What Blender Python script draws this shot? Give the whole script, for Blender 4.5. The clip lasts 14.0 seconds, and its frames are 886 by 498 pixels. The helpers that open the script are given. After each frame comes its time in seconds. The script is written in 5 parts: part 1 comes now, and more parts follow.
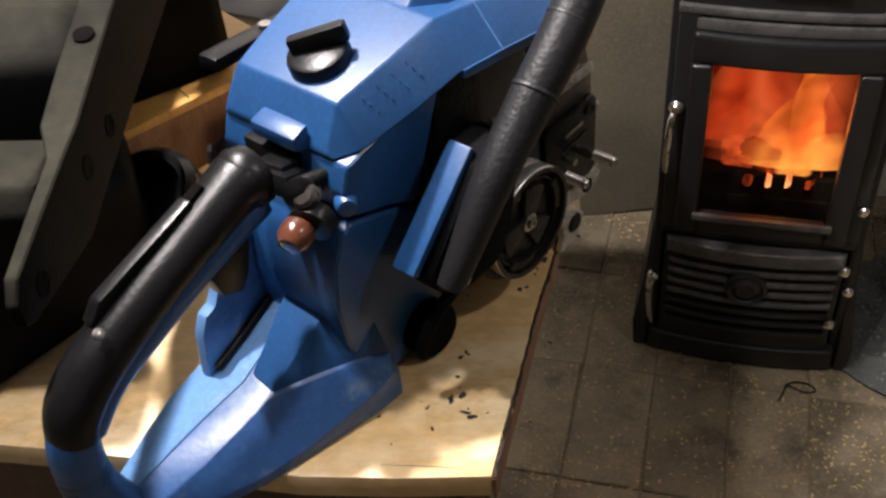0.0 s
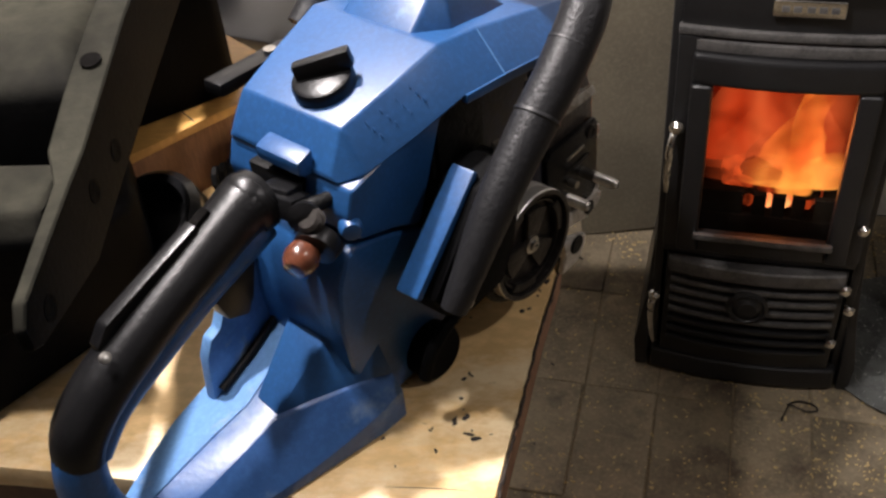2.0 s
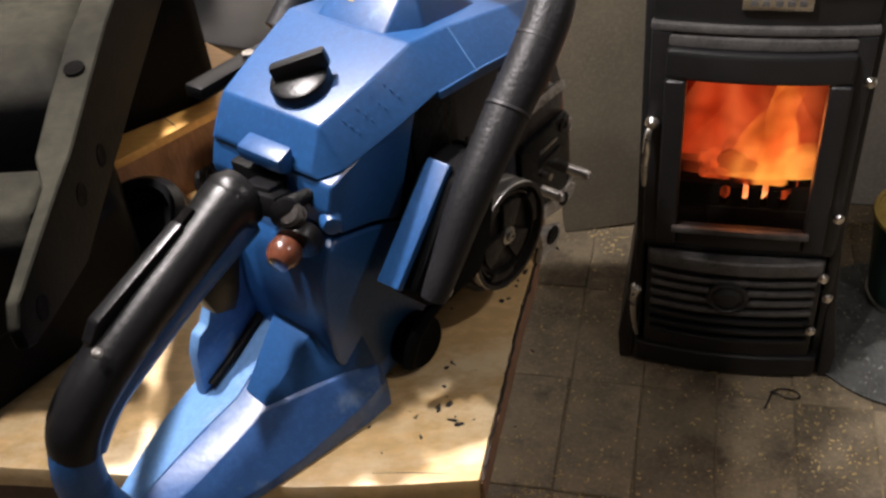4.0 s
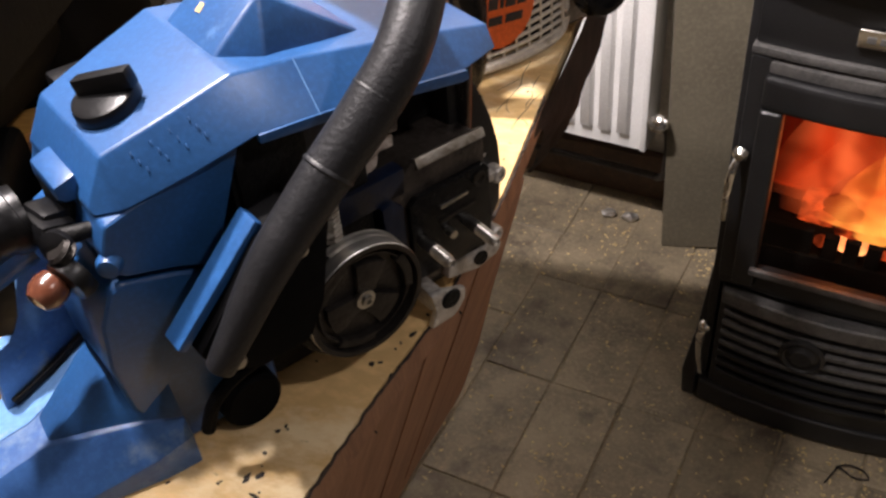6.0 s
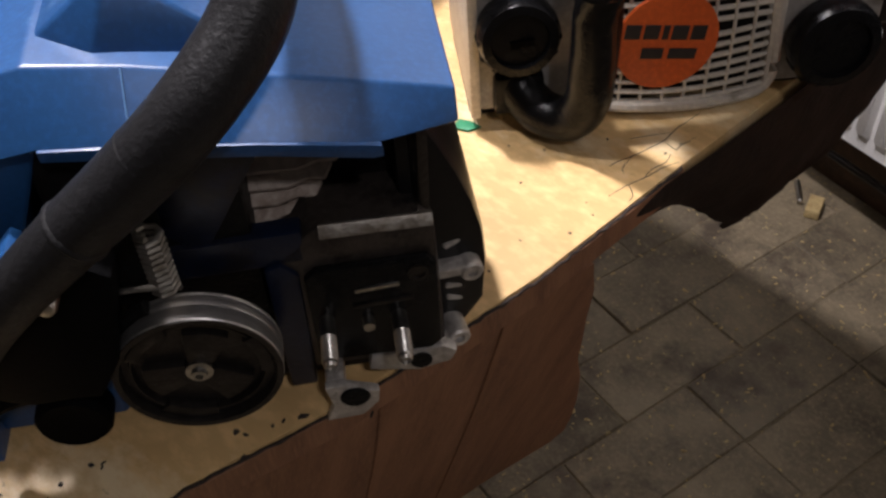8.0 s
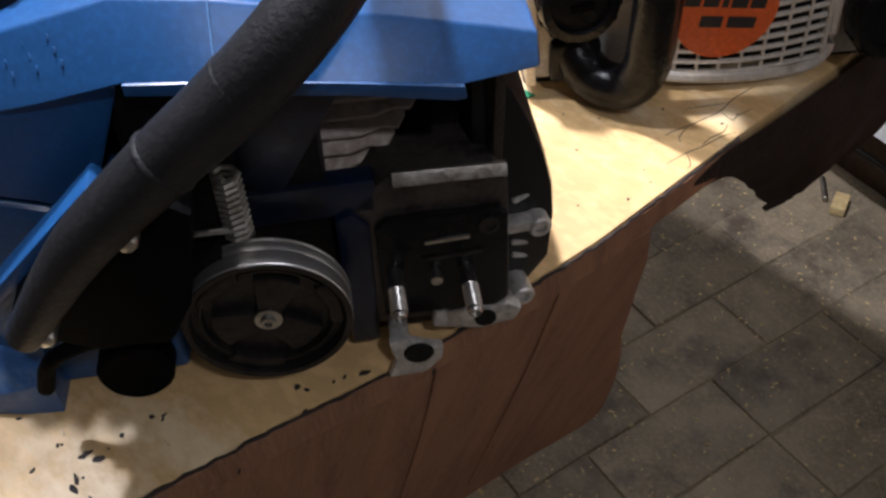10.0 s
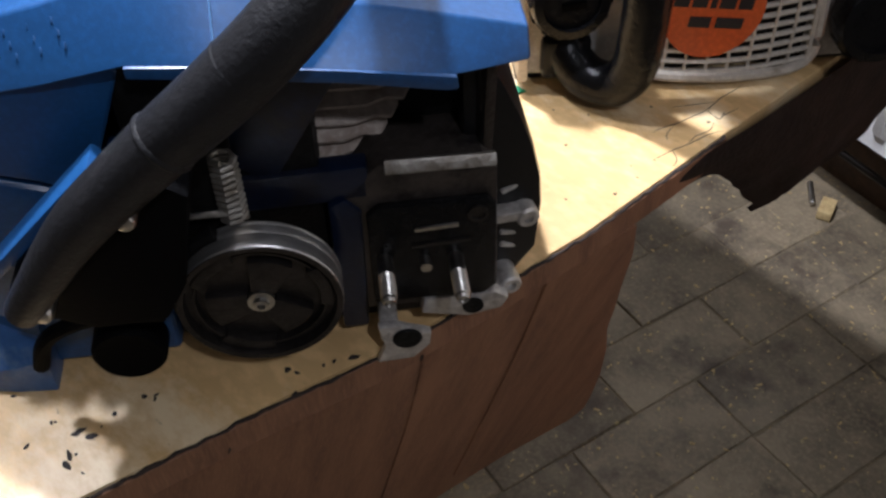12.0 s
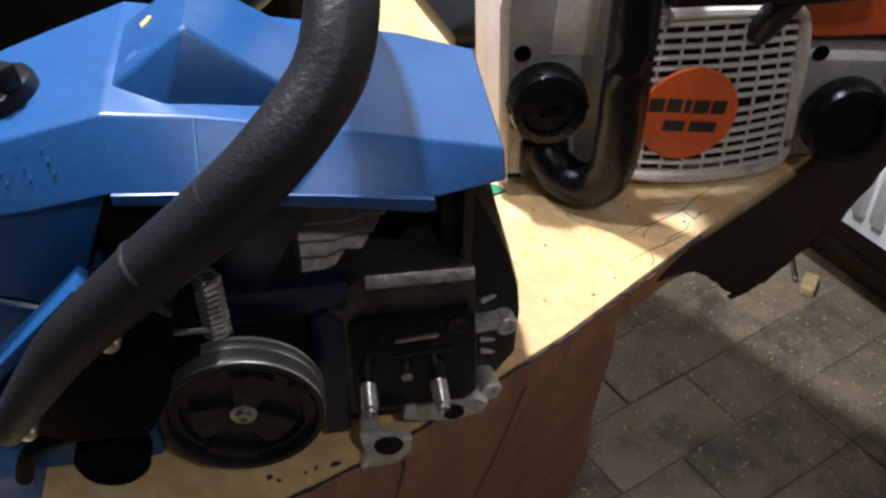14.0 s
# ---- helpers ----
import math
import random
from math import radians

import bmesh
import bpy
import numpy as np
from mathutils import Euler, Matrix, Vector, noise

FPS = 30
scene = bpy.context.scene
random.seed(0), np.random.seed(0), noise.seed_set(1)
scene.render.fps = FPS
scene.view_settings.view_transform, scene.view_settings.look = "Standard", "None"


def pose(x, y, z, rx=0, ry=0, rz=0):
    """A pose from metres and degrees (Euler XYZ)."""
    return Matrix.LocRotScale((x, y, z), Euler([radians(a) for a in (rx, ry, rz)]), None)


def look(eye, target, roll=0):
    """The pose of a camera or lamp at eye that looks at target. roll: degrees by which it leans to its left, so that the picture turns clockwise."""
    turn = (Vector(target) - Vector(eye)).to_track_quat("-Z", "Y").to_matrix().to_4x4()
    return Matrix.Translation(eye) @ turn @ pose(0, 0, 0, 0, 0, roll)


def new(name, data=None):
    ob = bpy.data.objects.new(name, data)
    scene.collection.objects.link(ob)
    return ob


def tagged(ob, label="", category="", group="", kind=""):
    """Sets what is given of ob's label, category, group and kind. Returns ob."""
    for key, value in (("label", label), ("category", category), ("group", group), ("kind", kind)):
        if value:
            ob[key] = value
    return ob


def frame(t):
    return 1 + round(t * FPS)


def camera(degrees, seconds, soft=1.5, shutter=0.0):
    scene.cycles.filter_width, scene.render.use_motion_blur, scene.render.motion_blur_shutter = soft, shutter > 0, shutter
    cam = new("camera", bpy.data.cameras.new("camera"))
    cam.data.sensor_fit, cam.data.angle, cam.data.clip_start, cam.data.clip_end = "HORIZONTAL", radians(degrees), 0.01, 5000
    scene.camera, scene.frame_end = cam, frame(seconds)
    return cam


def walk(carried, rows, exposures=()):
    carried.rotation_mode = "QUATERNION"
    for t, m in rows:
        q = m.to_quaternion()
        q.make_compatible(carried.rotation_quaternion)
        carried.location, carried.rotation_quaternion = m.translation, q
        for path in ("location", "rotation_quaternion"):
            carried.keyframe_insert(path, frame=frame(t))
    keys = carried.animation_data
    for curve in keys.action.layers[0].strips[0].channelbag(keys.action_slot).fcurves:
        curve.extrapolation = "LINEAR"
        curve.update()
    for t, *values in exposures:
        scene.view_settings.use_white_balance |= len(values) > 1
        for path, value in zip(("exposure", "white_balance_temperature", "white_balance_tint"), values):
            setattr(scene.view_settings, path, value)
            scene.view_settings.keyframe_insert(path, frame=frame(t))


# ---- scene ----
cam = camera(48.0, 14.0, soft=2.6)
PATH = [
    (0, (0.147, 0.155, 1.424), (0.034, 1.668, 0.121), -5.6),
    (0.5, (0.149, 0.154, 1.427), (0.034, 1.672, 0.131), -5.6),
    (1, (0.149, 0.153, 1.429), (0.022, 1.683, 0.148), -5.9),
    (1.5, (0.146, 0.154, 1.429), (0.025, 1.686, 0.149), -5.7),
    (2, (0.146, 0.153, 1.429), (0.033, 1.69, 0.155), -5.7),
    (2.5, (0.149, 0.148, 1.43), (0.037, 1.694, 0.166), -5.8),
    (4.8, (0.152, 0.129, 1.437), (0.078, 1.661, 0.153), -7.0),
    (5, (0.155, 0.145, 1.428), (0.106, 1.672, 0.137), -5.6),
    (5.5, (0.213, 0.173, 1.421), (0.061, 1.689, 0.126), -5.7),
    (5.6, (0.232, 0.2, 1.427), (0.025, 1.664, 0.08), -6.0),
    (6, (0.334, 0.263, 1.416), (-0.09, 1.708, 0.101), -5.1),
    (6.4, (0.354, 0.318, 1.421), (-0.082, 1.736, 0.081), -0.9),
    (6.5, (0.357, 0.322, 1.409), (-0.089, 1.757, 0.089), -0.7),
    (7, (0.397, 0.425, 1.384), (-0.288, 1.681, -0.014), -0.5),
    (7.5, (0.437, 0.508, 1.377), (-0.456, 1.58, -0.056), -1.9),
    (7.6, (0.452, 0.517, 1.384), (-0.489, 1.559, -0.04), -3.1),
    (8, (0.459, 0.536, 1.378), (-0.536, 1.525, -0.047), -3.9),
    (8.5, (0.442, 0.525, 1.354), (-0.527, 1.5, -0.099), -2.3),
    (8.7, (0.46, 0.498, 1.358), (-0.559, 1.439, -0.083), -5.4),
    (10.8, (0.439, 0.507, 1.36), (-0.577, 1.517, -0.036), -1.7),
    (11, (0.447, 0.497, 1.366), (-0.575, 1.508, -0.025), -1.6),
    (11.5, (0.448, 0.499, 1.365), (-0.566, 1.516, -0.027), -1.4),
    (12, (0.455, 0.495, 1.363), (-0.54, 1.492, -0.057), -1.7),
    (12.5, (0.46, 0.491, 1.368), (-0.562, 1.507, -0.019), -1.4),
    (12.8, (0.461, 0.488, 1.369), (-0.57, 1.51, -0.007), -1.6),
    (13, (0.459, 0.489, 1.371), (-0.572, 1.516, -0.001), -1.4),
    (13.5, (0.455, 0.497, 1.377), (-0.584, 1.532, 0.017), -1.2),
    (14, (0.453, 0.504, 1.387), (-0.586, 1.584, 0.062), -1.2),
]
STOPS = [(0, 1.45, 6500, 9), (5, 1.5, 6550, 11), (6, 1.78, 6600, 12), (6.5, 1.72, 6550, 12), (7, 1.57, 6500, 11), (8, 1.02, 6250, 12), (8.7, 1.08, 6000, 10),
         (10.8, 1.46, 5600, 9), (12.5, 1.46, 5550, 8), (14, 1.38, 5650, 8)]
walk(cam, [(t, look(eye, target, roll)) for t, eye, target, roll in PATH], STOPS)

# ---------------------------------------------------------------- light
world = bpy.data.worlds.new("world")
scene.world = world
world.use_nodes = True
world.node_tree.nodes["Background"].inputs[0].default_value = (0.9, 0.85, 0.8, 1)
world.node_tree.nodes["Background"].inputs[1].default_value = 0.004
# three bulbs under the ceiling: two over the bench, a weaker one further right
LAMPS = (((-0.32, 0.95, 2.33), 67.0), ((-0.28, 0.50, 2.33), 17.0), ((1.20, 0.30, 2.33), 6.5))
for spot, watts in LAMPS:
    bulb_light = bpy.data.lights.new("ceiling_bulb_light", "POINT")
    bulb_light.energy, bulb_light.color, bulb_light.shadow_soft_size = watts, (1.0, 0.925, 0.925), 0.04
    new("ceiling_bulb_light", bulb_light).location = spot
fire_light = bpy.data.lights.new("fire_light", "POINT")
fire_light.energy, fire_light.color, fire_light.shadow_soft_size = 0.22, (1.0, 0.30, 0.07), 0.05

# ---------------------------------------------------------------- materials
def material(name, a, b=None, rough=0.5, rough2=None, metal=0.0, scale=20.0, fine=160.0, bump=0.15, grain=(1, 1, 1),
             speck=None, speck_scale=60.0, speck_cut=0.68, random=0.0, coat=0.0, wear=None, wear_cut=0.62, wear_scale=9.0, spec=0.5, across=False):
    """A surface in two tones at two scales, with fine relief and, where asked, specks and worn patches."""
    m = bpy.data.materials.new(name)
    m.use_nodes = True
    nt = m.node_tree
    n, l = nt.nodes, nt.links
    bsdf = n["Principled BSDF"]
    b = b or tuple(c * 0.7 for c in a)
    co = n.new("ShaderNodeTexCoord")
    mp = n.new("ShaderNodeMapping")
    mp.inputs["Scale"].default_value = grain
    l.new(co.outputs["Object"], mp.inputs["Vector"])
    src = mp.outputs["Vector"]
    if random:
        info = n.new("ShaderNodeObjectInfo")
        mul = n.new("ShaderNodeVectorMath")
        mul.operation = "SCALE"
        mul.inputs[0].default_value = (7.0, 3.0, 5.0)
        l.new(info.outputs["Random"], mul.inputs["Scale"])
        add = n.new("ShaderNodeVectorMath")
        l.new(src, add.inputs[0])
        l.new(mul.outputs[0], add.inputs[1])
        src = add.outputs[0]

    def noise_tex(sc, detail=5.0, r=0.6):
        t = n.new("ShaderNodeTexNoise")
        t.inputs["Scale"].default_value, t.inputs["Detail"].default_value, t.inputs["Roughness"].default_value = sc, detail, r
        l.new(src, t.inputs["Vector"])
        return t.outputs["Fac"]

    def ramp(fac, lo, hi):
        r = n.new("ShaderNodeMapRange")
        r.inputs["From Min"].default_value, r.inputs["From Max"].default_value = lo, hi
        l.new(fac, r.inputs["Value"])
        return r.outputs[0]

    def mix(fac, c1, c2):
        x = n.new("ShaderNodeMix")
        x.data_type = "RGBA"
        l.new(fac, x.inputs[0])
        for sock, c in ((x.inputs[6], c1), (x.inputs[7], c2)):
            if isinstance(c, tuple):
                sock.default_value = (*c, 1)
            else:
                l.new(c, sock)
        return x.outputs[2]

    big, small = noise_tex(scale), noise_tex(fine, 3.0)
    col = mix(ramp(big, 0.35, 0.68), a, b)
    col = mix(ramp(small, 0.45, 0.95), col, tuple(min(1, c * 1.35 + 0.0015) for c in a))
    if random:
        hsv = n.new("ShaderNodeHueSaturation")
        v = n.new("ShaderNodeMapRange")
        v.inputs["To Min"].default_value, v.inputs["To Max"].default_value = 1 - random, 1 + random
        l.new(info.outputs["Random"], v.inputs["Value"])
        l.new(v.outputs[0], hsv.inputs["Value"])
        l.new(col, hsv.inputs["Color"])
        col = hsv.outputs[0]
    if wear:
        worn = noise_tex(wear_scale, 8.0, 0.7)
        if across:
            l.new(n.new("ShaderNodeNewGeometry").outputs["Position"], worn.node.inputs["Vector"])
        col = mix(ramp(worn, wear_cut, wear_cut + 0.12), col, wear)
    if speck:
        col = mix(ramp(noise_tex(speck_scale, 4.0, 0.75), speck_cut, speck_cut + 0.05), col, speck)
    l.new(col, bsdf.inputs["Base Color"])
    r = n.new("ShaderNodeMapRange")
    r.inputs["To Min"].default_value, r.inputs["To Max"].default_value = rough, rough2 if rough2 is not None else min(1, rough + 0.18)
    l.new(big, r.inputs["Value"])
    l.new(r.outputs[0], bsdf.inputs["Roughness"])
    bsdf.inputs["Metallic"].default_value = metal
    bsdf.inputs["Coat Weight"].default_value = coat
    bsdf.inputs["Specular IOR Level"].default_value = spec
    bp = n.new("ShaderNodeBump")
    bp.inputs["Strength"].default_value, bp.inputs["Distance"].default_value = bump, 0.002
    l.new(small, bp.inputs["Height"])
    l.new(bp.outputs[0], bsdf.inputs["Normal"])
    return m


BLUE = material("blue_plastic", (0.015, 0.070, 0.200), (0.011, 0.053, 0.160), 0.27, 0.44, scale=14, fine=300, bump=0.05,
                wear=(0.075, 0.16, 0.32), wear_cut=0.64, wear_scale=22, speck=(0.16, 0.20, 0.24), speck_scale=130, speck_cut=0.745, spec=0.55)
OILYMETAL = material("oily_brown_metal", (0.060, 0.050, 0.043), (0.026, 0.021, 0.018), 0.24, 0.42, metal=0.4, scale=45, fine=260, bump=0.3,
                     wear=(0.008, 0.007, 0.007), wear_cut=0.56, wear_scale=34)
# oily blue for the engine parts, darkened in its colour to stand for shade
OILYSHADEBLUE = material("shaded_oily_blue", (0.003, 0.008, 0.026), (0.002, 0.003, 0.009), 0.25, 0.5, scale=40, fine=260, bump=0.15,
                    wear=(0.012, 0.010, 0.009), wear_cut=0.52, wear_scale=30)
GLOSSBLACK = material("glossy_black_plastic", (0.006, 0.006, 0.0065), (0.004, 0.004, 0.0045), 0.16, 0.34, scale=35, fine=260, bump=0.25, spec=0.16)
ALUMINIUM = material("bare_aluminium", (0.60, 0.58, 0.55), (0.34, 0.31, 0.27), 0.30, 0.5, metal=0.5, scale=90, fine=260, bump=0.4,
                     wear=(0.09, 0.065, 0.045), wear_cut=0.62, wear_scale=60)
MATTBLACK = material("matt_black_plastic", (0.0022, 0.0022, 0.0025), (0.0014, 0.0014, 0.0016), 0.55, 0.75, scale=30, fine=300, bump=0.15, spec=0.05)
# scuffed blue, with the skirt's whitish glare put into the colour
SCUFFGLARE = material("scuffed_glare_blue", (0.036, 0.105, 0.285), (0.022, 0.075, 0.225), 0.28, 0.45, scale=24, fine=220, bump=0.10,
                   wear=(0.15, 0.22, 0.34), wear_cut=0.55, wear_scale=16)
PALEBLUE = material("scuffed_blue_plastic", (0.10, 0.22, 0.42), (0.07, 0.17, 0.38), 0.45, 0.65, scale=30, fine=260, bump=0.12,
                    wear=(0.25, 0.30, 0.33), wear_cut=0.60, wear_scale=30)
BLACK = material("black_plastic", (0.0055, 0.0055, 0.006), (0.0035, 0.0035, 0.004), 0.24, 0.42, scale=25, fine=350, bump=0.10, spec=0.32)
RUBBER = material("black_rubber", (0.011, 0.011, 0.012), (0.008, 0.008, 0.009), 0.36, 0.52, scale=40, fine=330, bump=0.28,
                  wear=(0.04, 0.034, 0.026), wear_cut=0.64, wear_scale=18, spec=0.35)
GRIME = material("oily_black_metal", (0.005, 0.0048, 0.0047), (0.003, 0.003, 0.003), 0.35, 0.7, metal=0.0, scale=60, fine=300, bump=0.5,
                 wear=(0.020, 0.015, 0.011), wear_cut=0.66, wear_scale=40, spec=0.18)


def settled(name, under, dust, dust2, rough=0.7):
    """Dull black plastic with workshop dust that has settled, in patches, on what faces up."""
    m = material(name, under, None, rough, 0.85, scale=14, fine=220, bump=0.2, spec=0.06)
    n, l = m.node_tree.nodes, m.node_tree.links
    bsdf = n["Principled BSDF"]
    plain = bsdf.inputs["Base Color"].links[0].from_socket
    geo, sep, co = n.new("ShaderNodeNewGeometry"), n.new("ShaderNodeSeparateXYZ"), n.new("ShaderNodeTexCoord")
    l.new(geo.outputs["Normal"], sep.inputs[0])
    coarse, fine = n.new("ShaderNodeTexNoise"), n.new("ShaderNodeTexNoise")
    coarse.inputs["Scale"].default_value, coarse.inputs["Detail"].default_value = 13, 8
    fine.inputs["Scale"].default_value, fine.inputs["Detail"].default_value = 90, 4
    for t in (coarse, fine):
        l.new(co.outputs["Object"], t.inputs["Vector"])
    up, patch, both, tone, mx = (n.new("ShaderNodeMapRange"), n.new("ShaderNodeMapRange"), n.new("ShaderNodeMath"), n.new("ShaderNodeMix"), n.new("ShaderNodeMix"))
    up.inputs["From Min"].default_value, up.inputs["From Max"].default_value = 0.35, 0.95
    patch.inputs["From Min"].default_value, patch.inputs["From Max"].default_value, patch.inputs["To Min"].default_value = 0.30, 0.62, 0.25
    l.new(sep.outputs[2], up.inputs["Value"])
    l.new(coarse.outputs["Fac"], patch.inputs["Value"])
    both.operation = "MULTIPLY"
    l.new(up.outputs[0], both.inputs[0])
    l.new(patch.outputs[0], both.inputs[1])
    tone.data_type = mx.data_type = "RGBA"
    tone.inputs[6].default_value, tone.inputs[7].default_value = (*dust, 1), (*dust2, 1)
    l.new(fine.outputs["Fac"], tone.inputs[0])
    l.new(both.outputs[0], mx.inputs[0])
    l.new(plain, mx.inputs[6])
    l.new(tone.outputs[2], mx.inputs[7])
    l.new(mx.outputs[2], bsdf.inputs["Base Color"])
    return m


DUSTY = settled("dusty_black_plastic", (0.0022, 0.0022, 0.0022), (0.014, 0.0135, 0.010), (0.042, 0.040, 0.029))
DRUM = material("brushed_drum_steel", (0.78, 0.76, 0.72), (0.58, 0.56, 0.52), 0.26, 0.38, metal=0.9, scale=30, fine=300, bump=0.1, grain=(1, 12, 1))
STEEL = material("worn_steel", (0.50, 0.49, 0.46), (0.36, 0.34, 0.31), 0.22, 0.4, metal=1.0, scale=40, fine=300, bump=0.15)
DARKSTEEL = material("dark_steel", (0.040, 0.035, 0.032), (0.02, 0.018, 0.016), 0.30, 0.5, metal=0.7, scale=50, fine=260, bump=0.3)
CASTAL = material("cast_aluminium", (0.42, 0.40, 0.36), (0.20, 0.17, 0.13), 0.38, 0.6, metal=0.8, scale=70, fine=240, bump=0.35)
FINMETAL = material("oily_cylinder_fins", (0.50, 0.44, 0.38), (0.26, 0.20, 0.16), 0.42, 0.7, metal=0.4, scale=40, fine=200, bump=0.3)
AMBER = material("amber_bulb", (0.115, 0.038, 0.020), (0.07, 0.024, 0.014), 0.10, 0.3, scale=60, fine=300, bump=0.05, coat=0.5)
BENCH = material("varnished_plywood", (0.70, 0.485, 0.225), (0.53, 0.34, 0.14), 0.32, 0.5, scale=6, fine=60, bump=0.12, grain=(1, 1.8, 1),
                 wear=(0.80, 0.64, 0.39), wear_cut=0.52, wear_scale=8, speck=(0.17, 0.10, 0.055), speck_scale=22, speck_cut=0.685)
YELLOWPLY = material("yellow_varnished_ply", (0.50, 0.28, 0.075), (0.38, 0.19, 0.05), 0.35, 0.5, scale=9, fine=80, bump=0.12, grain=(1, 3, 1))
BENCHSIDE = material("brown_board", (0.25, 0.122, 0.062), (0.145, 0.068, 0.036), 0.5, 0.7, scale=9, fine=120, bump=0.15, grain=(1, 6, 0.7))
TORN = material("torn_dark_board", (0.034, 0.021, 0.014), (0.016, 0.011, 0.008), 0.7, 0.9, scale=26, fine=160, bump=0.7,
                wear=(0.085, 0.05, 0.026), wear_cut=0.63, wear_scale=34)
PAVER = material("dirty_stone_paver", (0.235, 0.19, 0.122), (0.098, 0.078, 0.052), 0.42, 0.8, scale=9, fine=130, bump=0.5, random=0.22,
                 wear=(0.072, 0.054, 0.036), wear_cut=0.52, wear_scale=5, speck=(0.52, 0.41, 0.19), speck_scale=62, speck_cut=0.635, across=True)
GROUT = material("sawdust_joint", (0.22, 0.175, 0.112), (0.10, 0.08, 0.052), 0.9, 1.0, scale=9, fine=150, bump=0.6,
                 speck=(0.34, 0.25, 0.11), speck_scale=110, speck_cut=0.60)
STOVE = material("black_stove_iron", (0.012, 0.012, 0.0125), (0.008, 0.008, 0.0085), 0.30, 0.46, metal=0.0, scale=18, fine=300, bump=0.18)
STOVEGREY = material("grey_stove_iron", (0.115, 0.11, 0.105), (0.05, 0.049, 0.048), 0.32, 0.5, metal=0.3, scale=40, fine=260, bump=0.2)
CHROME = material("polished_chrome", (0.75, 0.73, 0.70), (0.6, 0.58, 0.55), 0.08, 0.2, metal=1.0, scale=30, fine=200, bump=0.03)
# soot in the stove; on holes and slots it stands for their inner shade
SOOTANDSHADE = material("soot", (0.004, 0.0036, 0.0034), (0.0025, 0.0022, 0.002), 0.9, 1.0, scale=30, fine=150, bump=0.6, spec=0.04)
WHITE = material("white_enamel", (0.80, 0.79, 0.77), (0.74, 0.73, 0.71), 0.25, 0.4, scale=10, fine=300, bump=0.03)
BOARD = material("grey_cement_board", (0.145, 0.125, 0.085), (0.105, 0.09, 0.062), 0.8, 0.95, scale=6, fine=120, bump=0.3,
                 wear=(0.19, 0.165, 0.115), wear_cut=0.60, wear_scale=8)
# tone of the unseen walls and ceiling, kept dark to limit bounced light
UNSEENGREY = material("unseen_room_grey", (0.085, 0.078, 0.068), (0.058, 0.053, 0.047), 0.85, 0.98, scale=5, fine=110, bump=0.3)
# wall tone made pale so it reflects a sheen onto the blue cover
BOUNCEWALL = material("pale_bounce_wall", (0.68, 0.65, 0.59), (0.54, 0.51, 0.45), 0.85, 0.98, scale=4, fine=110, bump=0.3,
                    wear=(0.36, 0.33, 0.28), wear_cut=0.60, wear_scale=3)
DARKWOOD = material("dark_wood", (0.085, 0.045, 0.022), (0.045, 0.025, 0.014), 0.6, 0.8, scale=10, fine=90, bump=0.3, grain=(1, 8, 1))
WHITEP = material("off_white_plastic", (0.62, 0.57, 0.49), (0.50, 0.45, 0.38), 0.4, 0.6, scale=20, fine=260, bump=0.08,
                  wear=(0.30, 0.25, 0.18), wear_cut=0.62, wear_scale=30)
GREYP = material("grey_plastic", (0.36, 0.34, 0.31), (0.26, 0.245, 0.22), 0.4, 0.6, scale=20, fine=260, bump=0.08,
                 wear=(0.16, 0.13, 0.09), wear_cut=0.62, wear_scale=30)
ORANGE = material("orange_plastic", (0.66, 0.115, 0.018), (0.55, 0.085, 0.012), 0.35, 0.5, scale=20, fine=260, bump=0.05)
INK = material("black_print", (0.02, 0.015, 0.015), (0.015, 0.012, 0.012), 0.5, 0.6, scale=30, fine=200, bump=0.02)
GREEN = material("green_enamel", (0.018, 0.075, 0.055), (0.012, 0.05, 0.038), 0.3, 0.5, scale=14, fine=200, bump=0.08)
GREENPAINT = material("green_scrap", (0.02, 0.20, 0.09), (0.015, 0.15, 0.07), 0.5, 0.6, scale=40, fine=200, bump=0.1)
GOLD = material("yellow_rim", (0.55, 0.40, 0.10), (0.4, 0.28, 0.07), 0.4, 0.6, metal=0.3, scale=30, fine=200, bump=0.1)
RED = material("red_plastic", (0.45, 0.02, 0.02), (0.35, 0.015, 0.015), 0.35, 0.5, scale=30, fine=200, bump=0.03)
COAL = material("coal", (0.022, 0.022, 0.024), (0.01, 0.01, 0.011), 0.3, 0.6, scale=60, fine=160, bump=0.6)
ASH = material("ash_strewn_plate", (0.10, 0.105, 0.10), (0.05, 0.052, 0.05), 0.5, 0.8, scale=26, fine=150, bump=0.4,
               speck=(0.34, 0.34, 0.32), speck_scale=95, speck_cut=0.60)
CHIPS = material("wood_chips", (0.55, 0.42, 0.20), (0.40, 0.28, 0.12), 0.7, 0.9, scale=60, fine=200, bump=0.3)
DEBRIS = material("dark_oily_debris", (0.03, 0.022, 0.016), (0.015, 0.012, 0.01), 0.5, 0.8, scale=80, fine=200, bump=0.4)
FOIL = material("crumpled_foil", (0.6, 0.58, 0.55), (0.4, 0.38, 0.35), 0.25, 0.5, metal=0.9, scale=60, fine=200, bump=0.4)


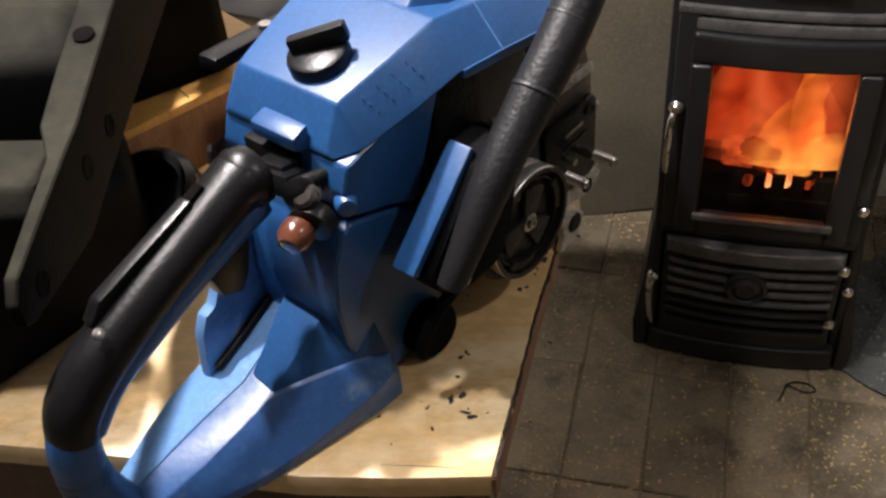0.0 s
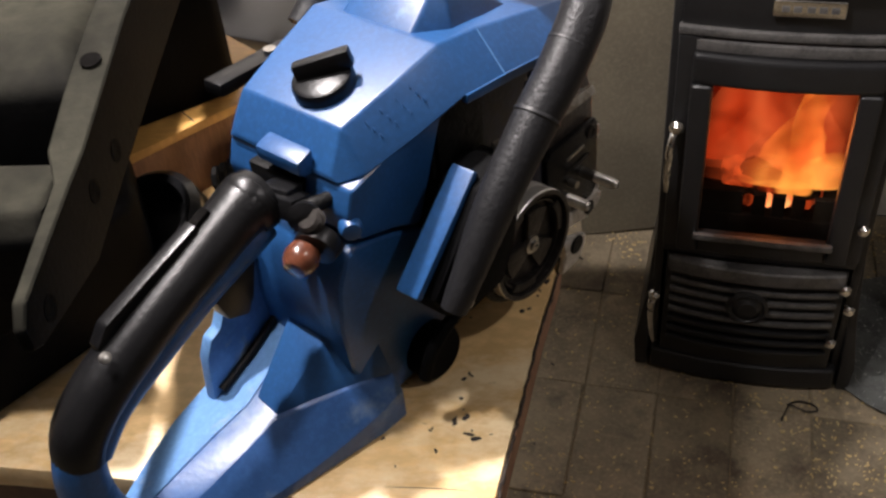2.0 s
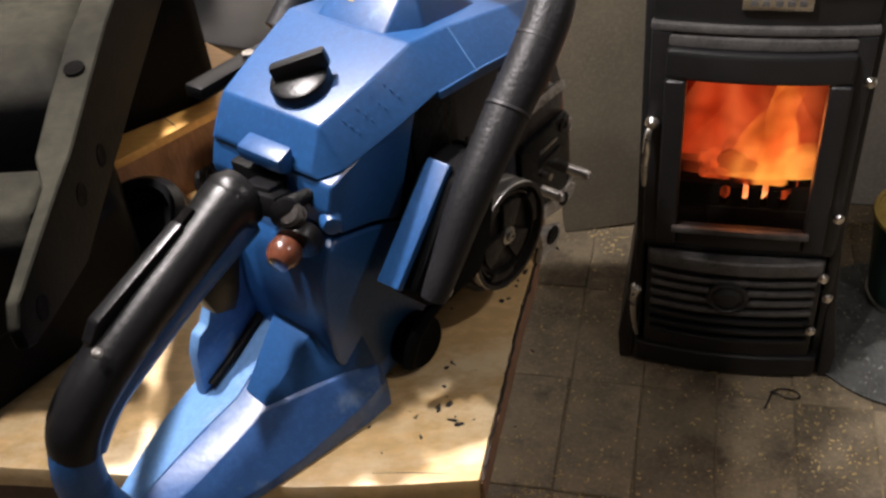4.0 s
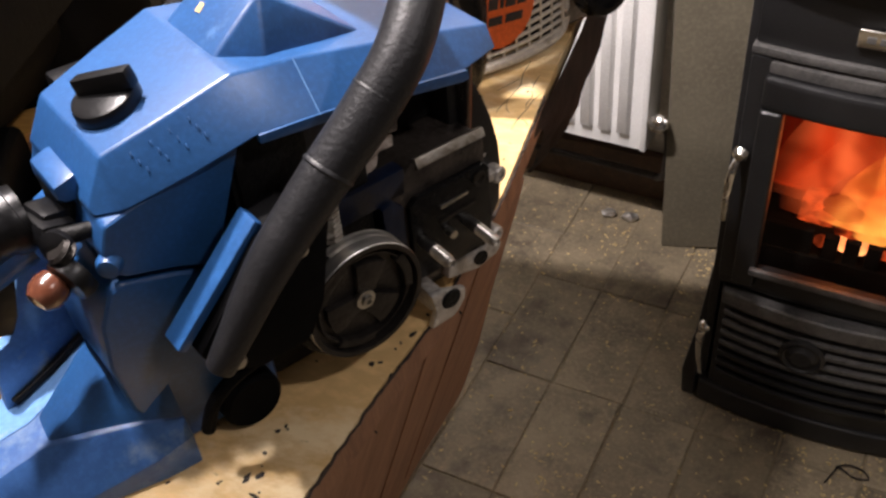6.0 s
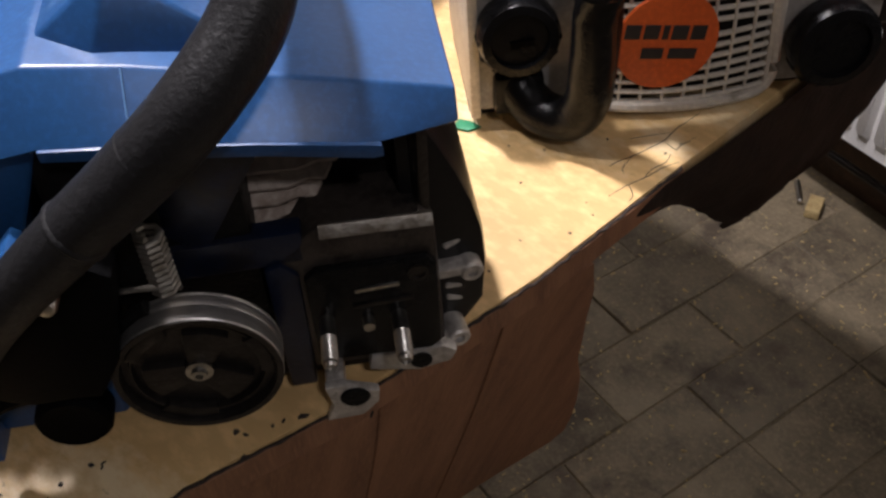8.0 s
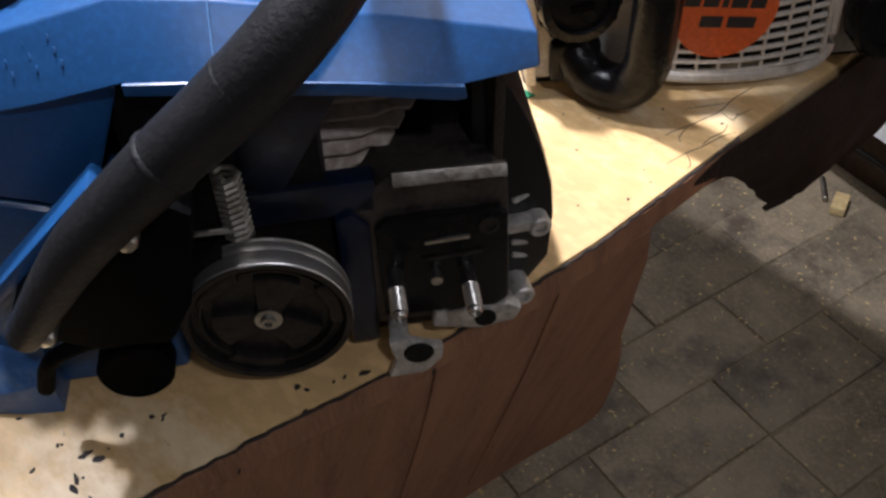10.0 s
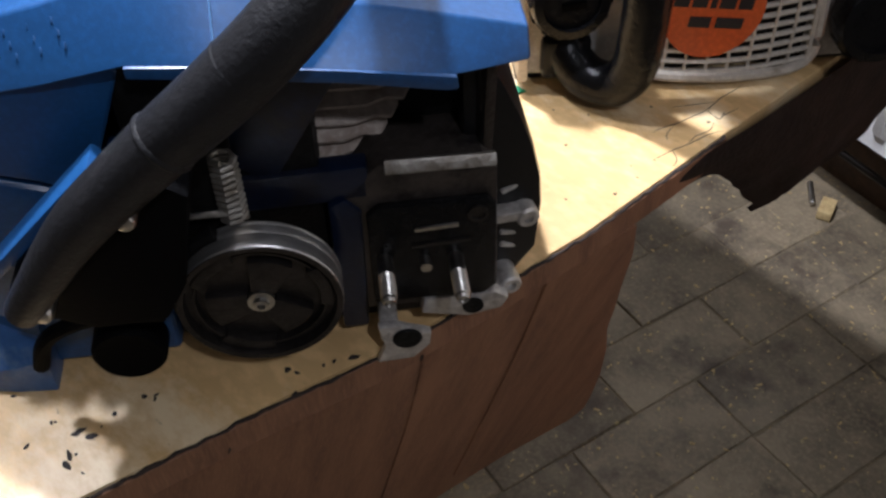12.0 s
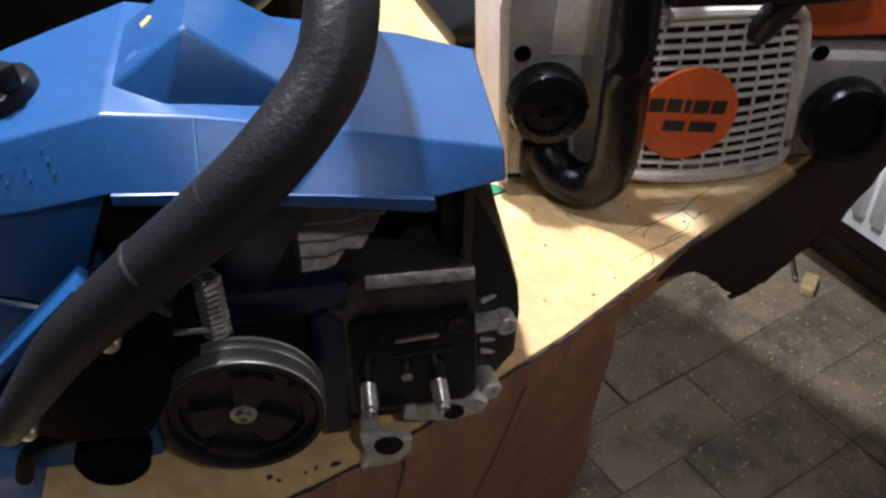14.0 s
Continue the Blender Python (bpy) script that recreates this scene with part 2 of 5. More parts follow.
def glowing(name, low, high, strength, scale, alpha=None, stretch=(1, 1, 0.45)):
    """What burns: two tones of flame in drifting shapes; alpha leaves gaps between them."""
    m = bpy.data.materials.new(name)
    m.use_nodes = True
    n, l = m.node_tree.nodes, m.node_tree.links
    for x in list(n):
        n.remove(x)
    co, mp, tx = n.new("ShaderNodeTexCoord"), n.new("ShaderNodeMapping"), n.new("ShaderNodeTexNoise")
    mp.inputs["Scale"].default_value = stretch
    tx.inputs["Scale"].default_value, tx.inputs["Detail"].default_value, tx.inputs["Distortion"].default_value = scale, 1.5, 0.8
    l.new(co.outputs["Object"], mp.inputs[0])
    l.new(mp.outputs[0], tx.inputs["Vector"])
    cr = n.new("ShaderNodeValToRGB")
    cr.color_ramp.elements[0].position, cr.color_ramp.elements[0].color = 0.34, (*low, 1)
    cr.color_ramp.elements[1].position, cr.color_ramp.elements[1].color = 0.68, (*high, 1)
    l.new(tx.outputs["Fac"], cr.inputs[0])
    em, out = n.new("ShaderNodeEmission"), n.new("ShaderNodeOutputMaterial")
    em.inputs["Strength"].default_value = strength
    l.new(cr.outputs[0], em.inputs[0])
    if alpha is None:
        l.new(em.outputs[0], out.inputs[0])
    else:
        tr, mx, mr = n.new("ShaderNodeBsdfTransparent"), n.new("ShaderNodeMixShader"), n.new("ShaderNodeMapRange")
        mr.inputs["From Min"].default_value, mr.inputs["From Max"].default_value = alpha
        l.new(tx.outputs["Fac"], mr.inputs["Value"])
        sep = n.new("ShaderNodeSeparateXYZ")
        l.new(co.outputs["Generated"], sep.inputs[0])

        def calc(op, a, b):
            q = n.new("ShaderNodeMath")
            q.operation, q.use_clamp = op, True
            for sock, v in zip(q.inputs, (a, b)):
                if isinstance(v, float):
                    sock.default_value = v
                else:
                    l.new(v, sock)
            return q.outputs[0]

        across = calc("MULTIPLY", calc("MULTIPLY", sep.outputs[0], calc("SUBTRACT", 1.0, sep.outputs[0])), 4.0)
        rise = calc("MULTIPLY", calc("SUBTRACT", 1.0, sep.outputs[2]), 3.0)
        l.new(calc("MULTIPLY", mr.outputs[0], calc("MULTIPLY", across, rise)), mx.inputs[0])
        l.new(tr.outputs[0], mx.inputs[1])
        l.new(em.outputs[0], mx.inputs[2])
        l.new(mx.outputs[0], out.inputs[0])
    return m


FLAME = glowing("flame", (0.16, 0.006, 0.001), (0.70, 0.040, 0.006), 0.36, 7.0, (0.15, 0.75))
HAZE = glowing("flame_haze", (0.80, 0.045, 0.008), (1.0, 0.20, 0.060), 0.40, 7.0, (0.32, 0.90))
HOT = glowing("hot_flame", (1.0, 0.20, 0.030), (1.0, 0.52, 0.10), 0.95, 11.0, (0.24, 1.0))
GLOW = glowing("ember_glow", (1.0, 0.10, 0.02), (1.0, 0.55, 0.22), 0.9, 40.0)
EMBER = glowing("ember", (0.05, 0.006, 0.002), (1.0, 0.13, 0.03), 0.30, 45.0)


def glass(name, tint, soot):
    m = bpy.data.materials.new(name)
    m.use_nodes = True
    n, l = m.node_tree.nodes, m.node_tree.links
    for x in list(n):
        n.remove(x)
    tr, gl, mx, out = n.new("ShaderNodeBsdfTransparent"), n.new("ShaderNodeBsdfGlossy"), n.new("ShaderNodeMixShader"), n.new("ShaderNodeOutputMaterial")
    tx, co, cr = n.new("ShaderNodeTexNoise"), n.new("ShaderNodeTexCoord"), n.new("ShaderNodeValToRGB")
    tx.inputs["Scale"].default_value = 12
    cr.color_ramp.elements[0].color, cr.color_ramp.elements[1].color = (*soot, 1), (*tint, 1)
    cr.color_ramp.elements[0].position, cr.color_ramp.elements[1].position = 0.3, 0.55
    l.new(co.outputs["Object"], tx.inputs["Vector"])
    l.new(tx.outputs["Fac"], cr.inputs[0])
    l.new(cr.outputs[0], tr.inputs[0])
    gl.inputs["Roughness"].default_value = 0.12
    mx.inputs[0].default_value = 0.02
    l.new(tr.outputs[0], mx.inputs[1])
    l.new(gl.outputs[0], mx.inputs[2])
    l.new(mx.outputs[0], out.inputs[0])
    return m


SOOTGLASS = glass("sooty_stove_glass", (0.92, 0.84, 0.78), (0.62, 0.48, 0.40))

# ---------------------------------------------------------------- mesh helpers
def finish(bm, name, mat, parent=None, label="", smooth=True, sharp=32):
    bmesh.ops.recalc_face_normals(bm, faces=bm.faces)
    me = bpy.data.meshes.new(name)
    bm.to_mesh(me)
    bm.free()
    me.materials.append(mat)
    if smooth:
        me.shade_smooth()
        me.set_sharp_from_angle(angle=radians(sharp))
    ob = new(name, me)
    ob.parent = parent
    if label:
        ob["label"] = label
    return ob


def part(name, bm, mat, parent, label="", smooth=True, sharp=32):
    return finish(bm, name, mat, parent, label, smooth, sharp)


def thing(name, m, label, category, group=""):
    ob = new(name)
    ob.empty_display_size = 0.03
    ob.matrix_world = m
    return tagged(ob, label, category, group)


def bev(bm, w, seg=2, angle=25):
    if w > 0:
        es = [e for e in bm.edges if len(e.link_faces) == 2 and e.calc_face_angle(0) > radians(angle)]
        bmesh.ops.bevel(bm, geom=es, offset=w, segments=seg, affect="EDGES", profile=0.6, clamp_overlap=True)
    return bm


def box(size, m=None, w=0.002, seg=2):
    bm = bmesh.new()
    bmesh.ops.create_cube(bm, size=1.0)
    bmesh.ops.scale(bm, vec=size, verts=bm.verts)
    bev(bm, w, seg)
    if m is not None:
        bm.transform(m)
    return bm


def at(x, y, z, rx=0, ry=0, rz=0):
    return pose(x, y, z, rx, ry, rz)


def prism(pts, d0, d1, axis="z", w=0.002, seg=2):
    """An outline pulled from d0 to d1 along an axis. Its points are (x, y), (x, z) for y or (y, z) for x."""
    bm = bmesh.new()
    put = {"z": lambda a, b, d: (a, b, d), "y": lambda a, b, d: (a, d, b), "x": lambda a, b, d: (d, a, b)}[axis]
    lo = [bm.verts.new(put(a, b, d0)) for a, b in pts]
    hi = [bm.verts.new(put(a, b, d1)) for a, b in pts]
    k = len(pts)
    bm.faces.new(lo), bm.faces.new(hi)
    for i in range(k):
        bm.faces.new((lo[i], lo[(i + 1) % k], hi[(i + 1) % k], hi[i]))
    bmesh.ops.recalc_face_normals(bm, faces=bm.faces)
    return bev(bm, w, seg)


def loft(rings, w=0.0, seg=2, caps=True):
    bm = bmesh.new()
    rows = [[bm.verts.new(p) for p in r] for r in rings]
    k = len(rows[0])
    for a, b in zip(rows, rows[1:]):
        for i in range(k):
            bm.faces.new((a[i], a[(i + 1) % k], b[(i + 1) % k], b[i]))
    if caps:
        bm.faces.new(rows[0]), bm.faces.new(rows[-1])
    bmesh.ops.recalc_face_normals(bm, faces=bm.faces)
    return bev(bm, w, seg)


def smooth_path(pts, per=6):
    pts = [Vector(p) for p in pts]
    out = []
    for i in range(len(pts) - 1):
        p0, p1, p2, p3 = pts[max(i - 1, 0)], pts[i], pts[i + 1], pts[min(i + 2, len(pts) - 1)]
        for j in range(per):
            t = j / per
            out.append(0.5 * ((2 * p1) + (p2 - p0) * t + (2 * p0 - 5 * p1 + 4 * p2 - p3) * t * t + (3 * p1 - p0 - 3 * p2 + p3) * t ** 3))
    return out + [pts[-1]]


def tube(pts, r, sides=16, per=6, flat=1.0, up=(0, 0, 1)):
    """A round or flattened tube along a smooth line; r is a number or one for each given point."""
    line = smooth_path(pts, per) if per > 1 else [Vector(p) for p in pts]
    k = len(line)
    rs = [r] * k if not isinstance(r, (list, tuple)) else [float(np.interp(i / (k - 1) * (len(r) - 1), range(len(r)), r)) for i in range(k)]
    rings = []
    for i, p in enumerate(line):
        d = (line[min(i + 1, k - 1)] - line[max(i - 1, 0)]).normalized()
        s = d.cross(Vector(up))
        s = s.normalized() if s.length > 1e-4 else Vector((1, 0, 0))
        u2 = s.cross(d).normalized()
        rings.append([p + rs[i] * (math.cos(a) * s + flat * math.sin(a) * u2) for a in (2 * math.pi * j / sides for j in range(sides))])
    return loft(rings)


def lathe(profile, m=None, sides=28, w=0.0):
    """A turned body round z: profile of (radius, height)."""
    rings = [[(max(r, 1e-5) * math.cos(a), max(r, 1e-5) * math.sin(a), z) for a in (2 * math.pi * j / sides for j in range(sides))] for r, z in profile]
    bm = loft(rings)
    bmesh.ops.remove_doubles(bm, verts=bm.verts, dist=2e-5)
    bmesh.ops.recalc_face_normals(bm, faces=bm.faces)
    if m is not None:
        bm.transform(m)
    return bm


def join(*bms):
    me = bpy.data.meshes.new("tmp")
    out = bmesh.new()
    for b in bms:
        b.to_mesh(me)
        out.from_mesh(me)
        b.free()
    bpy.data.meshes.remove(me)
    return out


def ruffle(bm, amount, freq, seed=0.0):
    for v in bm.verts:
        v.co += amount * noise.noise_vector(v.co * freq + Vector((seed, seed * 2, 0)))
    return bm


# turns that lay a lathe's axis along x, -x, y or -y
def along(x, y, z, d):
    return Matrix.Translation((x, y, z)) @ Vector(d).to_track_quat("Z", "Y").to_matrix().to_4x4()

# ---------------------------------------------------------------- room
ROOM = pose(0, 0, 0, 0, 0, -14)


def structure(name, bm, mat, label, m=ROOM, category=""):
    ob = finish(bm, name, mat)
    ob.matrix_world = m
    return tagged(ob, label, category or name.split("_")[0], kind="structure")


XL, XR, YF, YB, TOP = -2.0, 2.1, -1.7, 2.10, 2.45
floor = structure("floor", box((XR - XL, YB - YF, 0.06), at((XL + XR) / 2, (YF + YB) / 2, -0.0335), 0), GROUT, "stone paver floor strewn with sawdust and wood chips")
structure("wall_north", box((XR - XL + 0.4, 0.12, TOP), at((XL + XR) / 2, YB + 0.06, TOP / 2), 0), BOUNCEWALL, "patchy wall behind the stove and radiator, made pale to reflect glare", category="wall")
# three walls and a ceiling out of view, added to close the room
structure("wall_south", box((XR - XL + 0.4, 0.12, TOP), at((XL + XR) / 2, YF - 0.06, TOP / 2), 0), UNSEENGREY, "unseen dark grey wall that limits bounced light", category="wall")
structure("wall_west", box((0.12, YB - YF, TOP), at(XL - 0.06, (YF + YB) / 2, TOP / 2), 0), UNSEENGREY, "unseen dark grey wall that limits bounced light", category="wall")
structure("wall_east", box((0.12, YB - YF, TOP), at(XR + 0.06, (YF + YB) / 2, TOP / 2), 0), UNSEENGREY, "unseen dark grey wall that limits bounced light", category="wall")
structure("ceiling", box((XR - XL + 0.4, YB - YF + 0.4, 0.1), at((XL + XR) / 2, (YF + YB) / 2, TOP + 0.05), 0), UNSEENGREY, "unseen dark grey ceiling that limits bounced light")
structure("baseboard", box((1.5, 0.03, 0.11), at(-0.75, YB - 0.016, 0.055), 0.004), DARKWOOD, "dark brown wooden skirting board below the radiator", category="skirting")

# pavers near the bench, the radiator and the stove one by one, the rest in one sheet
PW, PL, PX, PY = 0.1365, 0.265, -0.3375, 1.480
paver_meshes = []
for k in range(5):
    b = box((PW - 0.0024, PL - 0.0024, 0.022), None, 0.0022, 1)
    ruffle(b, 0.0022, 30, k * 3.1)
    me = bpy.data.meshes.new("paver")
    b.to_mesh(me)
    b.free()
    me.materials.append(PAVER)
    paver_meshes.append(me)
rest = bmesh.new()
rng = random.Random(4)
PAVERS_LATER = []
for i in range(-13, 19):
    for j in range(-13, 3):
        x, y = PX + PW * (i + 0.5), PY + PL * (j + 0.5 + (0.5 if i < 0 and i % 2 else 0.0))
        if x - PW / 2 < XL or x + PW / 2 > XR or y - PL / 2 < YF or y + PL / 2 > YB + 0.05:
            continue
        m = at(x, y, -0.012 + rng.uniform(-0.0015, 0.0015), rng.uniform(-0.5, 0.5), rng.uniform(-0.5, 0.5), rng.uniform(-0.7, 0.7) + (180 if rng.random() < 0.5 else 0))
        if -5 <= i <= 11 and -4 <= j:
            PAVERS_LATER.append((rng.randrange(5), m))
        else:
            b = box((PW - 0.0035, PL - 0.0035, 0.022), m, 0)
            rest_me = bpy.data.meshes.new("tmp")
            b.to_mesh(rest_me)
            b.free()
            rest.from_mesh(rest_me)
            bpy.data.meshes.remove(rest_me)
far_pavers = part("far_pavers", rest, PAVER, floor, "dirty stone pavers away from the bench", smooth=False)
far_pavers["kind"] = "stuff"

# grey board that stands beside the stove
board = tagged(finish(box((0.30, 0.035, 1.5), at(0.15, 0, 0.75), 0.004), "cement_board", BOARD), "tall grey-brown cement board leaning behind the stove", "board")
board.matrix_world = pose(0.335, 1.915, 0.0, -3.5, -2.0, 2)

# ---------------------------------------------------------------- radiator
rad = thing("radiator", pose(0.275, 1.905, 0.24, 0, 0, -15), "white enamelled panel radiator with vertical ribs above the skirting", "radiator")
RW, RH = 0.72, 0.60
prof = []
for i in range(18):
    x = -0.022 - i * 0.0385
    prof += [(x, 0.0), (x - 0.005, -0.014), (x - 0.023, -0.014), (x - 0.028, 0.0)]
prof = [(0.0, 0.0)] + [(a, b) for a, b in prof if a > -RW + 0.01] + [(-RW, 0.0), (-RW, 0.014), (0.0, 0.014)]
rib_rings = []
for z, f in ((0.0, 0.0), (0.028, 0.0), (0.045, 1.0), (RH - 0.045, 1.0), (RH - 0.028, 0.0), (RH, 0.0)):
    rib_rings.append([(a, b * f if b < 0 else b, z) for a, b in prof])
part("panel", loft(rib_rings, 0), WHITE, rad, sharp=50)
part("back_panel", box((RW, 0.014, RH), at(-RW / 2, 0.062, RH / 2), 0.004), WHITE, rad)
part("top_grille", box((RW, 0.078, 0.012), at(-RW / 2, 0.034, RH + 0.006), 0.003), WHITE, rad)
part("side_cover", box((0.012, 0.080, RH), at(0.0065, 0.034, RH / 2), 0.003), WHITE, rad)
valve = part("valve", lathe([(0, 0), (0.013, 0), (0.013, 0.03), (0.018, 0.032), (0.018, 0.05), (0.008, 0.055), (0, 0.055)], along(0.035, 0.03, 0.05, (0, -0.6, 0.4))), CHROME, rad, "chrome radiator valve")
part("supply_pipe", tube([(0.012, 0.03, 0.05), (0.035, 0.03, 0.05), (0.045, 0.032, 0.02), (0.045, 0.035, -0.05), (0.03, 0.05, -0.095), (-0.05, 0.06, -0.10), (-0.7, 0.06, -0.10)], 0.0075, 10), DARKSTEEL, rad, "dark steel pipe")
for x in (-0.12, -0.58):
    part("bracket", box((0.03, 0.118, 0.02), at(x, 0.128, 0.45, 0, 0, 0), 0.002), DARKSTEEL, rad)

# ---------------------------------------------------------------- stove
SV = pose(0.584, 1.4535, 0.0, 0, 0, -14.5)
stove = thing("wood_stove", SV, "black cast-iron wood stove with a burning fire behind its glass door", "stove")
W2, H2, DEP = 0.158, 0.86, 0.33


def arc_front(w2, bulge, k=12, y0=0.0):
    return [(-w2 + 2 * w2 * i / k, y0 - bulge * (1 - (2 * i / k - 1) ** 2)) for i in range(k + 1)]


# shell: two sides, back, bottom, top and a front frame round the fire door
part("side_panel", box((0.016, DEP, H2 - 0.03), at(-W2 - 0.006, DEP / 2 + 0.012, H2 / 2 + 0.015), 0.005), STOVE, stove)
part("side_panel", box((0.016, DEP, H2 - 0.03), at(W2 + 0.006, DEP / 2 + 0.012, H2 / 2 + 0.015), 0.005), STOVE, stove)
part("back_panel", box((2 * W2, 0.016, H2 - 0.03), at(0, DEP, H2 / 2 + 0.015), 0.002), STOVE, stove)
part("firebox_floor", box((2 * W2 - 0.004, DEP - 0.02, 0.02), at(0, DEP / 2 + 0.01, 0.285), 0.002), SOOTANDSHADE, stove)
part("firebox_lining", box((2 * W2 - 0.01, 0.02, 0.44), at(0, DEP - 0.03, 0.48), 0.002), SOOTANDSHADE, stove, "sooty firebrick lining")
part("upper_front", prism(arc_front(W2, 0.012, 12, 0.006) + [(W2, 0.03), (-W2, 0.03)], 0.7225, H2 - 0.02, "z", 0.002), STOVE, stove)
part("top_plate", prism(arc_front(W2 + 0.03, 0.03, 14, -0.012) + [(W2 + 0.03, DEP + 0.02), (-W2 - 0.03, DEP + 0.02)], H2 - 0.02, H2 + 0.004, "z", 0.004), STOVE, stove)
part("flue_pipe", lathe([(0.062, H2 + 0.004), (0.068, H2 + 0.006), (0.068, H2 + 0.05), (0.062, H2 + 0.055), (0.062, TOP)], at(0, DEP * 0.62, 0)), STOVE, stove)
part("badge", box((0.098, 0.006, 0.026), at(0.015, -0.011, 0.762), 0.006, 3), CHROME, stove, "small nickel maker's badge")
for x in (-0.032, -0.016, 0.002, 0.018, 0.034):
    part("lettering_bar", box((0.011, 0.002, 0.009), at(0.015 + x, -0.0145, 0.762), 0.0005), STOVEGREY, stove)
# frame round the door
for nm, bm_ in (("frame_stile", box((0.032, 0.03, 0.40), at(-W2 + 0.014, 0.009, 0.508), 0.004)),
                ("frame_stile", box((0.032, 0.03, 0.40), at(W2 - 0.014, 0.009, 0.508), 0.004))):
    part(nm, bm_, STOVE, stove)
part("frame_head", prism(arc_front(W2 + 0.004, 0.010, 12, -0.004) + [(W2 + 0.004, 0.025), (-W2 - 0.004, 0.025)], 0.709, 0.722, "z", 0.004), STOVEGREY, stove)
part("frame_sill", prism(arc_front(W2, 0.008, 12, -0.002) + [(W2, 0.03), (-W2, 0.03)], 0.292, 0.308, "z", 0.004), STOVE, stove)
# fire door: a heavy frame with glass
door = part("fire_door", prism(arc_front(0.137, 0.012, 12, -0.018) + [(0.137, 0.0), (-0.137, 0.0)], 0.634, 0.685, "z", 0.012, 4), STOVE, stove)
part("door_stile", box((0.034, 0.026, 0.322), at(-0.120, -0.009, 0.4725), 0.007, 3), STOVE, door)
part("door_stile", box((0.034, 0.026, 0.322), at(0.120, -0.009, 0.4725), 0.007, 3), STOVE, door)
part("door_rail", prism(arc_front(0.1025, 0.006, 12, -0.018) + [(0.1025, 0.0), (-0.1025, 0.0)], 0.312, 0.349, "z", 0.005, 3), STOVE, door)
part("door_ledge", box((0.222, 0.010, 0.012), at(0.0, -0.026, 0.350), 0.003), STOVEGREY, door, "grey ledge under the glass")
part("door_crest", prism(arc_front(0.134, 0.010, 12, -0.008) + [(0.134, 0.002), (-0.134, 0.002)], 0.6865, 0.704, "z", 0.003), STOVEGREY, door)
pane = part("door_glass", box((0.212, 0.004, 0.30), at(0, -0.002, 0.490), 0), SOOTGLASS, door, "sooty fireproof glass")
pane.visible_shadow = False
# ash door with louvres and a round boss
ash = part("ash_door", prism(arc_front(0.150, 0.016, 14, -0.002) + [(0.150, 0.022), (-0.150, 0.022)], 0.052, 0.286, "z", 0.004), STOVE, stove)
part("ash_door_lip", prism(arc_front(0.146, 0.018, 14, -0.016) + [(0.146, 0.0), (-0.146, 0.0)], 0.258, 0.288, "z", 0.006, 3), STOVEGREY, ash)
# the upper four louvres are grey, the lower three black
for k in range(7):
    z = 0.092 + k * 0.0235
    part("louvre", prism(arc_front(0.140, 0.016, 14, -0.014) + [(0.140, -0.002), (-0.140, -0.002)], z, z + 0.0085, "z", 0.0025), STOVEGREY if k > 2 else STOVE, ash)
part("boss", lathe([(0.036, 0), (0.036, 0.012), (0.030, 0.016), (0.026, 0.012), (0.022, 0.013), (0.016, 0.019), (0, 0.020)], along(-0.006, -0.020, 0.205, (0, -1, 0))), STOVE, ash, "round cast emblem boss")
part("base_skirt", prism(arc_front(0.166, 0.016, 14, -0.006) + [(0.166, DEP), (-0.166, DEP)], 0.004, 0.052, "z", 0.008, 3), STOVE, stove)
for sx in (-1, 1):
    part("side_flare", loft([[(sx * (W2 + 0.006), y, z) for y, z in ((0.02, 0.30), (0.30, 0.30))] + [(sx * (W2 + 0.016), y, z) for y, z in ((0.30, 0.30), (0.02, 0.30))],
                             [(sx * (W2 + 0.010), y, z) for y, z in ((0.01, 0.16), (0.30, 0.16))] + [(sx * (W2 + 0.026), y, z) for y, z in ((0.30, 0.16), (0.01, 0.16))],
                             [(sx * (W2 + 0.014), y, z) for y, z in ((0.0, 0.06), (0.31, 0.06))] + [(sx * (W2 + 0.040), y, z) for y, z in ((0.31, 0.06), (0.0, 0.06))],
                             [(sx * (W2 + 0.014), y, z) for y, z in ((0.0, 0.0), (0.31, 0.0))] + [(sx * (W2 + 0.036), y, z) for y, z in ((0.31, 0.0), (0.0, 0.0))]], 0.004), STOVE, stove)
# latches and hinge knobs
latch = part("door_latch", tube([(-0.152, -0.012, 0.552), (-0.158, -0.030, 0.53), (-0.160, -0.034, 0.48), (-0.160, -0.030, 0.44)], [0.005, 0.006, 0.006, 0.004], 10), CHROME, stove, "chrome door latch with drop handle")
part("latch_knob", lathe([(0.004, 0), (0.011, 0.004), (0.012, 0.012), (0.006, 0.02), (0, 0.021)], along(-0.152, -0.008, 0.555, (0, -1, 0))), CHROME, latch)
lat2 = part("ash_latch", tube([(-0.164, -0.010, 0.20), (-0.170, -0.022, 0.18), (-0.168, -0.020, 0.13), (-0.162, -0.014, 0.08)], [0.005, 0.007, 0.006, 0.004], 10), CHROME, stove, "chrome ash door latch")
part("latch_knob", lathe([(0.004, 0), (0.010, 0.004), (0.010, 0.012), (0.005, 0.018), (0, 0.019)], along(-0.166, -0.010, 0.198, (0, -1, 0))), CHROME, lat2)
for z, x, y in ((0.640, 0.156, -0.008), (0.388, 0.150, -0.012), (0.262, 0.144, -0.016), (0.213, 0.158, -0.010), (0.137, 0.140, -0.016)):
    part("hinge_knob", lathe([(0.004, -0.01), (0.004, 0), (0.009, 0.003), (0.010, 0.009), (0.006, 0.014), (0, 0.015)], along(x, y, z, (0.3, -1, 0))), CHROME, stove)
